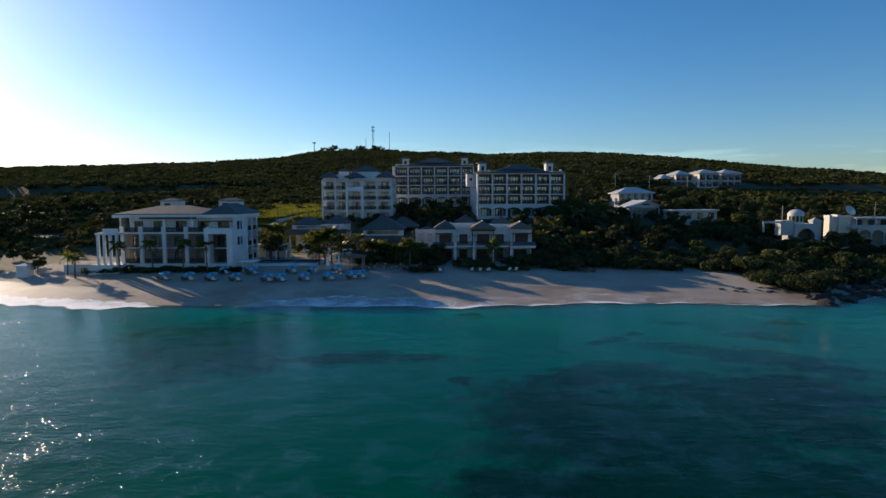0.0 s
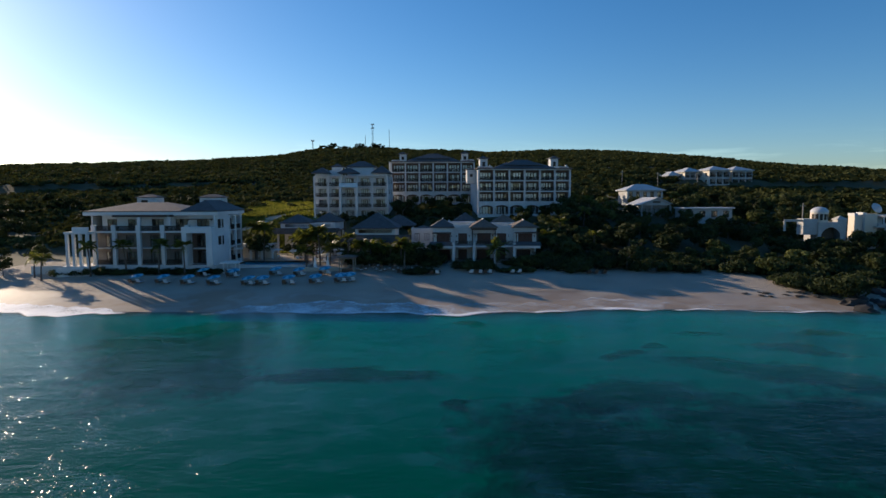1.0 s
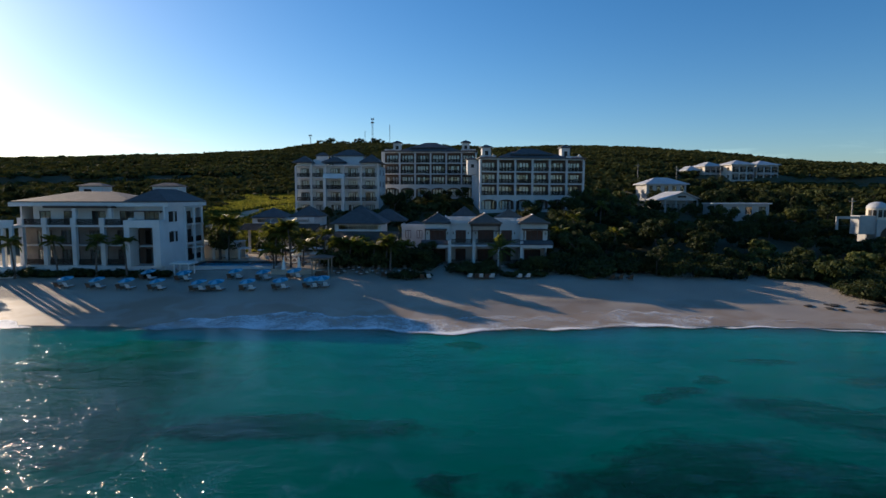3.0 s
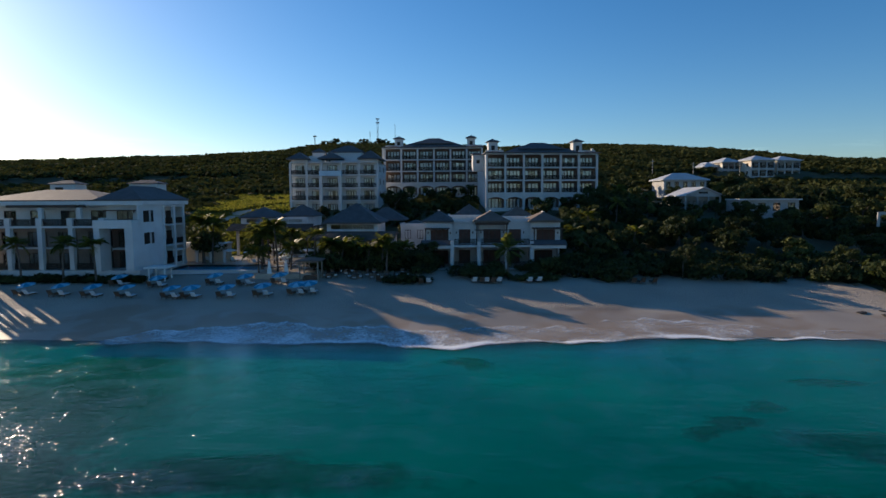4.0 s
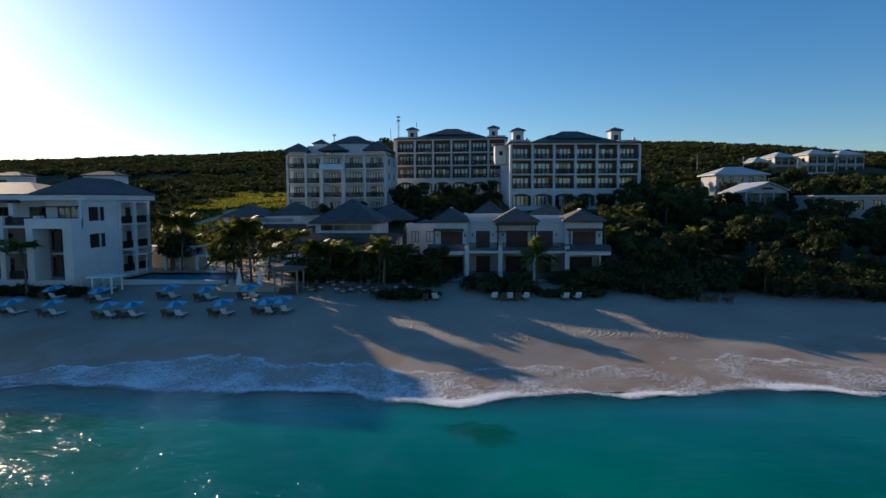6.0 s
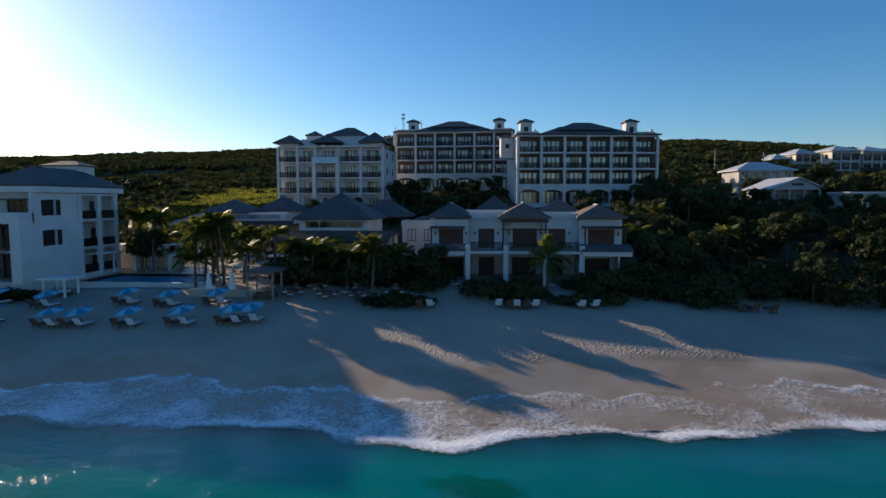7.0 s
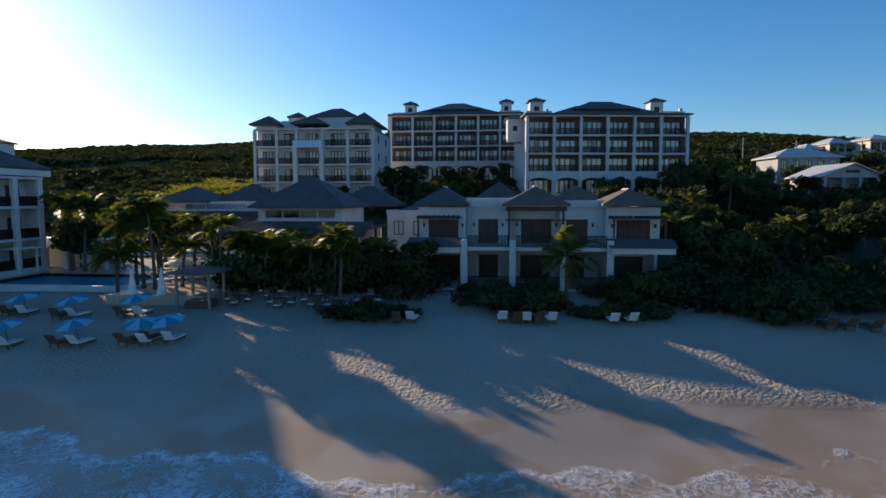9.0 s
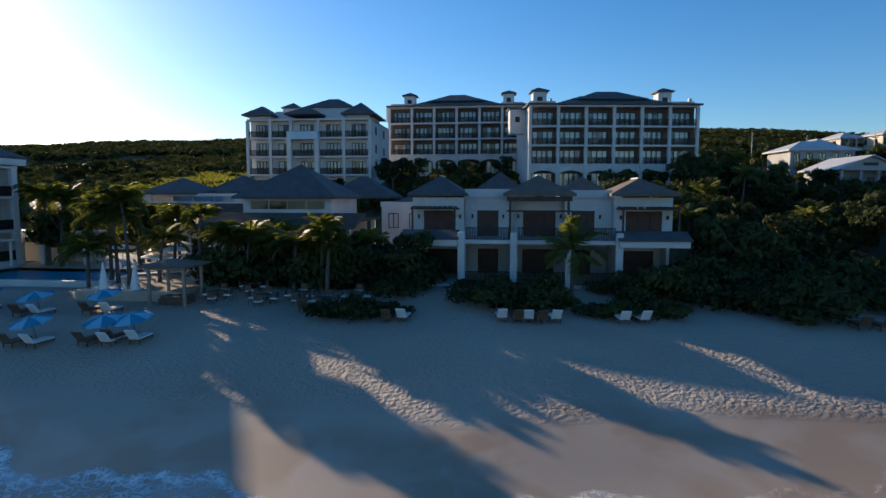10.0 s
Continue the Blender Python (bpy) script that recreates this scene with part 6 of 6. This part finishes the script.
def foam_band(x0, x1, out, seed, body, name_label, lift=0.03, reach=1.0, breaker=1.0):
    """A sheet of spent surf that follows the sand: thick at its seaward lip, marbled towards the land."""
    xs = np.arange(x0, x1 + 0.4, 0.4)
    k = 18
    body = np.interp(xs, FOAM_X, body) if isinstance(body, tuple) else np.full(len(xs), body)
    breaker = np.interp(xs, FOAM_X, breaker) if isinstance(breaker, tuple) else np.full(len(xs), breaker)
    ends = np.clip(np.minimum(xs - x0, x1 - xs) / 5.0, 0.02, 1) ** 0.7
    sea = np.interp(xs, SHORE_X, SHORE_Y) - out * (0.75 + 0.35 * np.sin(xs * 0.37 + seed) + 0.15 * np.sin(xs * 1.1 + seed * 3))
    land = sea + np.maximum(np.interp(xs, SWASH_X, SWASH_Y) + 0.35 * np.sin(xs * 1.25 + seed) + 0.2 * np.sin(xs * 2.7 + seed * 2) - sea, 1.2) * reach
    v, th = [], []
    for j in range(k + 1):
        t = j / k
        yy = sea + (land - sea) * t * ends
        zz = np.maximum(height(xs, yy), SEA_LEVEL) + lift + 0.035 * breaker * np.exp(-((t - 0.16) / 0.06) ** 2) * ends * np.maximum(0.2, 1 + 0.3 * np.sin(xs * 0.83 + seed) + 0.3 * np.sin(xs * 0.31 + 2 * seed) + 0.25 * np.sin(xs * 2.17 + seed))
        v.append(np.stack([xs, yy, zz], 1))
        lip = 0.75 * breaker * math.exp(-((t - 0.17) / 0.09) ** 2)
        rim = 0.35 * math.exp(-((t - 0.97) / 0.03) ** 2)
        th.append((lip * (0.75 + 0.35 * np.sin(xs * 0.5 + seed * 4)) + rim + body * (1 - 0.4 * t) - 0.75 * max(0.0, 1 - t / 0.22) - (0.2 if j == k else 0.0)) * (0.5 + 0.5 * ends))
    v = np.concatenate(v)
    m_ = len(xs)
    ii_ = np.arange(len(v)).reshape(k + 1, m_)
    f = np.stack([ii_[:-1, :-1], ii_[:-1, 1:], ii_[1:, 1:], ii_[1:, :-1]], -1).reshape(-1, 4)
    me = np_mesh("foam", v, f, FOAM)
    at = me.attributes.new("thick", "FLOAT", "POINT")
    at.data.foreach_set("value", np.concatenate(th).astype(np.float32))
    me.polygons.foreach_set("use_smooth", np.ones(len(f), bool))
    tagged(new("foam", me), name_label, "foam", kind="stuff")


FOAM_X = (-36, -30, -20, -11, -6, 1, 8, 13, 18, 26, 33, 40, 63)
FOAM_BODY = (0.12, 0.25, 0.42, 0.34, 0.28, 0.28, 0.10, -0.06, -0.08, 0.04, 0.02, -0.12, -0.05)
FOAM_LIP = (0.1, 0.2, 0.35, 0.5, 0.95, 1.25, 1.15, 0.9, 1.0, 1.15, 1.0, 1.2, 1.1)
foam_band(-36, 63, 2.2, 1.6, FOAM_BODY, "white marbled surf running up the sand", 0.04, 1.0, FOAM_LIP)
foam_band(-92, -48, 3.8, 4.4, 0.85, "bright surf at the far end of the beach")
foam_band(70, 112, 2.0, 5.0, 0.30, "surf breaking behind the rocks", 0.04, 0.6)


# ---- pool terrace ----
def flat_sheet(x0, y0, x1, y1, z):
    bm = bmesh.new()
    bm.faces.new([bm.verts.new(c) for c in ((x0, y0, z), (x1, y0, z), (x1, y1, z), (x0, y1, z))])
    return bm


terrace = thing("pool_terrace", -36.0, 124.0, 4.4, 0.0, "pale paved pool terrace with a white retaining wall", "terrace", kind="structure")
part("retaining_wall", boxes((-9.5, 0.0, -2.8, 8.5, 0.35, 0.1), (-9.5, -0.08, 0.1, 8.5, 0.43, 0.22)), STUCCO, terrace, "white retaining wall")
part("side_wall", boxes((8.15, 0.35, -2.8, 8.5, 6.0, 0.1)), STUCCO, terrace)
part("paving", boxes((-9.5, 0.35, -0.3, -7.5, 20.0, 0.06), (7.0, 0.35, -0.3, 8.15, 6.0, 0.06), (7.0, 6.0, -0.3, 9.5, 20.0, 0.06), (-7.5, 9.0, -0.3, 7.0, 20.0, 0.06), (8.5, -3.0, -2.5, 17.0, 6.2, 0.02)), DECK, terrace, "warm sand coloured paving")
pool = thing("swimming_pool", -43.5, 124.4, 4.4, 0.0, "blue tiled infinity pool full of clear water", "pool", kind="structure")
part("pool_floor", boxes((0, 0, -1.4, 14.5, 8.6, -1.2)), POOL_TILE, pool)
part("pool_side", boxes((-0.2, 0, -1.4, 0, 8.6, 0.05), (14.5, 0, -1.4, 14.7, 8.6, 0.05), (0, 8.6, -1.4, 14.5, 8.8, 0.05), (0, -0.05, -1.4, 14.5, 0.0, -0.02)), POOL_TILE, pool)
part("pool_water", flat_sheet(0.0, 0.0, 14.5, 8.6, -0.04), POOL_WATER, pool, "still pool water")


def garden_arcade(x, y, z, bays, w):
    """A low white colonnade of arches with a tiled coping, behind the pool."""
    root = thing("garden_arcade", x, y, z, 0.0, "low white arcade beside the pool", "arcade")
    for i in range(bays + 1):
        part("pillar", shared(("arcade_pillar",), lambda: boxes((-0.22, 0, -0.4, 0.22, 0.44, 2.1)), STUCCO), None, root, at=(i * w, 0, 0))
    for i in range(bays):
        part("arch", shared(("arcade_arch", w), lambda: arch_panel(w - 0.44, 1.3, 0.75, 0.44), STUCCO), None, root, at=(i * w + 0.22, 0, 2.1))
    part("coping", boxes((-0.4, -0.12, 3.4, bays * w + 0.4, 0.56, 3.55)), SLAB, root)
    part("back_wall", boxes((-0.2, 2.6, -0.4, bays * w + 0.2, 2.85, 3.3)), STUCCO_WARM, root, "cream wall behind the arches")
    part("roof", boxes((-0.4, 0.56, 3.4, bays * w + 0.4, 2.9, 3.52)), SLAB, root)
    return root


garden_arcade(-51.0, 136.2, 4.42, 5, 2.5)


# ---- loungers, parasols, beach furniture ----
def lounger(cloth, label):
    root = thing("sun_lounger", 0, -500, 0, 0, label, "sun lounger", "loungers on the sand")
    part("frame", boxes((-0.33, -1.0, 0.26, -0.27, 0.45, 0.32), (0.27, -1.0, 0.26, 0.33, 0.45, 0.32), (-0.27, -1.0, 0.26, 0.27, -0.94, 0.32), (-0.27, 0.40, 0.26, 0.27, 0.45, 0.32)), WICKER, root)
    for lx in (-0.30, 0.30):
        for ly in (-0.9, 0.38):
            part("leg", shared(("lounger_leg",), lambda: boxes((-0.03, -0.03, 0, 0.03, 0.03, 0.26)), WICKER), None, root, at=(lx, ly, 0))
    part("mattress", boxes((-0.31, -0.98, 0.32, 0.31, 0.42, 0.42)), cloth, root)
    back = part("backrest", boxes((-0.31, 0.0, 0.0, 0.31, 0.75, 0.10)), cloth, root, "raised cushioned backrest", (0, 0.42, 0.34))
    back.rotation_euler = (radians(52), 0, 0)
    return root


def parasol(canvas, stripe, label, r=1.5, h=2.35):
    root = thing("beach_parasol", 0, -500, 0, 0, label, "parasol", "parasols on the sand")
    bm = bmesh.new()
    bmesh.ops.create_cone(bm, cap_ends=True, segments=8, radius1=0.03, radius2=0.025, depth=h + 0.35, matrix=Matrix.Translation((0, 0, (h - 0.35) / 2)))
    part("pole", bm, STEEL, root)
    part("base", boxes((-0.22, -0.22, -0.1, 0.22, 0.22, 0.06)), SLAB, root)
    for i in range(8):
        a0, a1 = [2 * math.pi * (i + o) / 8 for o in (0, 1)]
        bm = bmesh.new()
        top = bm.verts.new((0, 0, h + 0.08))
        up = [bm.verts.new((r * 0.55 * math.cos(a), r * 0.55 * math.sin(a), h - 0.05)) for a in (a0, a1)]
        lo = [bm.verts.new((r * math.cos(a), r * math.sin(a), h - 0.22)) for a in (a0, a1)]
        hem = [bm.verts.new((r * math.cos(a), r * math.sin(a), h - 0.32)) for a in (a0, a1)]
        bm.faces.new((top, up[0], up[1]))
        bm.faces.new((up[0], lo[0], lo[1], up[1]))
        bm.faces.new((lo[0], hem[0], hem[1], lo[1]))
        part("canopy_panel", bm, stripe if i % 2 else canvas, root)
    return root


white_lounger = lounger(CUSHION, "white cushioned sun lounger on the sand")
brown_lounger = lounger(WICKER, "brown wicker sun lounger on the sand")
blue_parasol = parasol(CANVAS_BLUE, CANVAS_PALE, "small blue striped parasol over two loungers", 1.2, 1.5)
pale_parasol = parasol(CANVAS_WHITE, CANVAS_WHITE, "white parasol on the pool terrace", 1.35, 2.3)
for x, y in ((-17.0, 113.0), (-18.5, 112.6), (-23.0, 112.2), (-27.8, 111.8), (-32.5, 111.6), (-35.0, 111.4), (-41.4, 111.8), (-46.3, 112.1), (-22.6, 118.2), (-27.4, 117.6), (-32.1, 118.2), (-39.7, 116.6), (-45.8, 117.4), (-51.0, 112.4), (-56.0, 112.6)):
    z = ground_z(x, y)
    copy_thing(blue_parasol, pose(x, y, z, 8, -9, random.uniform(0, 30)))
    for dx, src in ((-0.75, brown_lounger), (0.75, white_lounger)):
        copy_thing(src, pose(x + dx, y - 0.9, ground_z(x + dx, y - 0.9), 0, 0, 180 + random.uniform(-8, 8)))
for x, y in ((-33.0, 134.5), (-29.5, 139.0), (-26.5, 133.0), (-24.0, 137.5), (-38.0, 137.5), (-21.5, 127.8), (-43.0, 138.5)):
    copy_thing(pale_parasol, pose(x, y, 4.42, 0, 0, random.uniform(0, 40)))
    copy_thing(white_lounger, pose(x + 0.9, y - 0.6, 4.46, 0, 0, 180))
# loungers in the low sun at the end of the pool
for x, y, turn in ((-26.6, 127.2, 128), (-25.6, 128.0, 124), (-24.6, 128.8, 130), (-28.0, 134.2, 132), (-27.0, 135.0, 126), (-31.0, 134.6, 125)):
    copy_thing(white_lounger, pose(x, y, 4.46, 0, 0, turn))
copy_thing(pale_parasol, pose(-24.2, 126.6, 4.42, 0, 0, 12))
for x, y, src in ((5.4, 118.0, white_lounger), (6.4, 117.9, brown_lounger), (7.2, 118.0, white_lounger), (8.0, 118.0, brown_lounger), (8.9, 118.2, white_lounger), (13.3, 118.4, white_lounger), (14.6, 118.6, white_lounger), (-2.2, 117.4, brown_lounger), (-1.1, 117.5, white_lounger), (-8.6, 119.6, brown_lounger), (28.2, 119.0, brown_lounger), (29.4, 119.0, brown_lounger), (31.0, 118.8, brown_lounger)):
    copy_thing(src, pose(x, y, ground_z(x, y), 0, 0, 180 + random.uniform(-10, 10)))
for proto in (white_lounger, brown_lounger, blue_parasol, pale_parasol):
    for o in (*proto.children_recursive, proto):
        bpy.data.objects.remove(o)


def cabana(x, y, w, d, h, label, top=None):
    z = ground_z(x + w / 2, y + d / 2)
    root = thing("beach_cabana", x, y, z, 0, label, "cabana", "cabanas by the pool")
    post_mat = CANVAS_WHITE if top else PALE_WOOD
    for px in (0.1, w - 0.1):
        for py in (0.1, d - 0.1):
            part("post", shared(("cpost", h), lambda: boxes((-0.09, -0.09, -0.5, 0.09, 0.09, h)), post_mat), None, root, at=(px, py, 0))
    if top:
        part("roof", boxes((-0.4, -0.4, h, w + 0.4, d + 0.4, h + 0.18)), top, root, "flat white canvas roof")
    else:
        part("roof", hip_roof(-0.45, -0.45, w + 0.45, d + 0.45, h + 0.1, 0.4, 0.12), SHINGLE_BROWN, root, "shallow dark hipped roof")
        for py in (0.1, d - 0.1):
            part("beam", boxes((0.19, py - 0.06, h - 0.22, w - 0.19, py + 0.06, h - 0.04)), PALE_WOOD, root)
    part("day_bed", boxes((0.4, 0.6, 0.0, w - 0.4, d - 0.5, 0.45)), WICKER, root)
    part("cushion", boxes((0.5, 0.7, 0.45, w - 0.5, d - 0.6, 0.62)), CUSHION if top else WICKER, root)
    return root


cabana(-20.3, 119.2, 2.9, 2.6, 2.9, "timber posted cabana with a dark hipped roof")
cabana(-43.2, 119.8, 2.6, 2.2, 1.9, "white framed cabana on the sand", CANVAS_WHITE)
cabana(-47.6, 131.2, 3.0, 2.6, 2.7, "tall white framed cabana beside the pool", CANVAS_WHITE)


def closed_parasol(x, y):
    root = thing("closed_parasol", x, y, ground_z(x, y), 0, "closed white parasol standing on the terrace", "parasol", "closed parasols")
    bm = bmesh.new()
    bmesh.ops.create_cone(bm, cap_ends=True, segments=10, radius1=0.42, radius2=0.05, depth=2.2, matrix=Matrix.Translation((0, 0, 1.75)))
    part("canopy", bm, CANVAS_WHITE, root)
    part("pole", boxes((-0.04, -0.04, -0.1, 0.04, 0.04, 3.0)), STEEL, root)


for x, y in ((-25.5, 121.6), (-23.0, 121.8)):
    closed_parasol(x, y)


def table_set(x, y):
    root = thing("dining_table", x, y, ground_z(x, y) - 0.03, random.uniform(0, 90), "wooden dining table on the sand below the restaurant", "table", "restaurant tables")
    part("tabletop", boxes((-0.5, -0.5, 0.70, 0.5, 0.5, 0.75)), WICKER, root)
    for a in (-0.4, 0.4):
        for b in (-0.4, 0.4):
            part("leg", shared(("tleg",), lambda: boxes((-0.03, -0.03, 0, 0.03, 0.03, 0.70)), WICKER), None, root, at=(a, b, 0))


def chair(x, y, turn):
    root = thing("terrace_chair", x, y, ground_z(x, y) - 0.03, turn, "pale cushioned chair at a table on the sand", "chair", "restaurant chairs")
    part("seat", boxes((-0.25, -0.25, 0.40, 0.25, 0.25, 0.50)), CUSHION, root)
    part("backrest", boxes((-0.25, 0.20, 0.50, 0.25, 0.27, 0.92)), WICKER, root)
    for a in (-0.22, 0.22):
        for b in (-0.22, 0.22):
            part("leg", shared(("chleg",), lambda: boxes((-0.02, -0.02, 0, 0.02, 0.02, 0.40)), WICKER), None, root, at=(a, b, 0))


for x, y in ((-16.2, 121.6), (-14.0, 123.2), (-12.4, 121.2), (-9.8, 121.8), (-7.6, 120.9), (-5.4, 121.8)):
    table_set(x, y)
    for a in range(4):
        chair(x + 0.85 * math.sin(a * math.pi / 2), y + 0.85 * math.cos(a * math.pi / 2), -a * 90)

# a lifeguard box and a low white wall at the far end of the sand
hut = thing("beach_hut", -91.0, 119.0, ground_z(-91, 119), 0, "small white beach hut on the sand", "hut")
part("wall", boxes((0, 0, 0.3, 2.4, 0.1, 2.4), (0, 1.9, 0.3, 2.4, 2.0, 2.4), (0, 0.1, 0.3, 0.1, 1.9, 2.4), (2.3, 0.1, 0.3, 2.4, 1.9, 2.4)), STUCCO, hut)
part("roof", hip_roof(-0.3, -0.3, 2.7, 2.3, 2.5, 0.5, 0.1), METAL_ROOF, hut)
part("floor", boxes((-0.1, -0.1, -0.4, 2.5, 2.1, 0.3)), SLAB, hut)
garden = thing("garden_wall", -82.5, 121.5, ground_z(-80, 121.5), 0, "low white garden wall beside the beach wing", "wall", kind="structure")
part("wall_run", boxes((0, 0, -1.0, 6.0, 0.3, 1.5), (-0.05, -0.05, 1.5, 6.05, 0.35, 1.6)), STUCCO, garden)
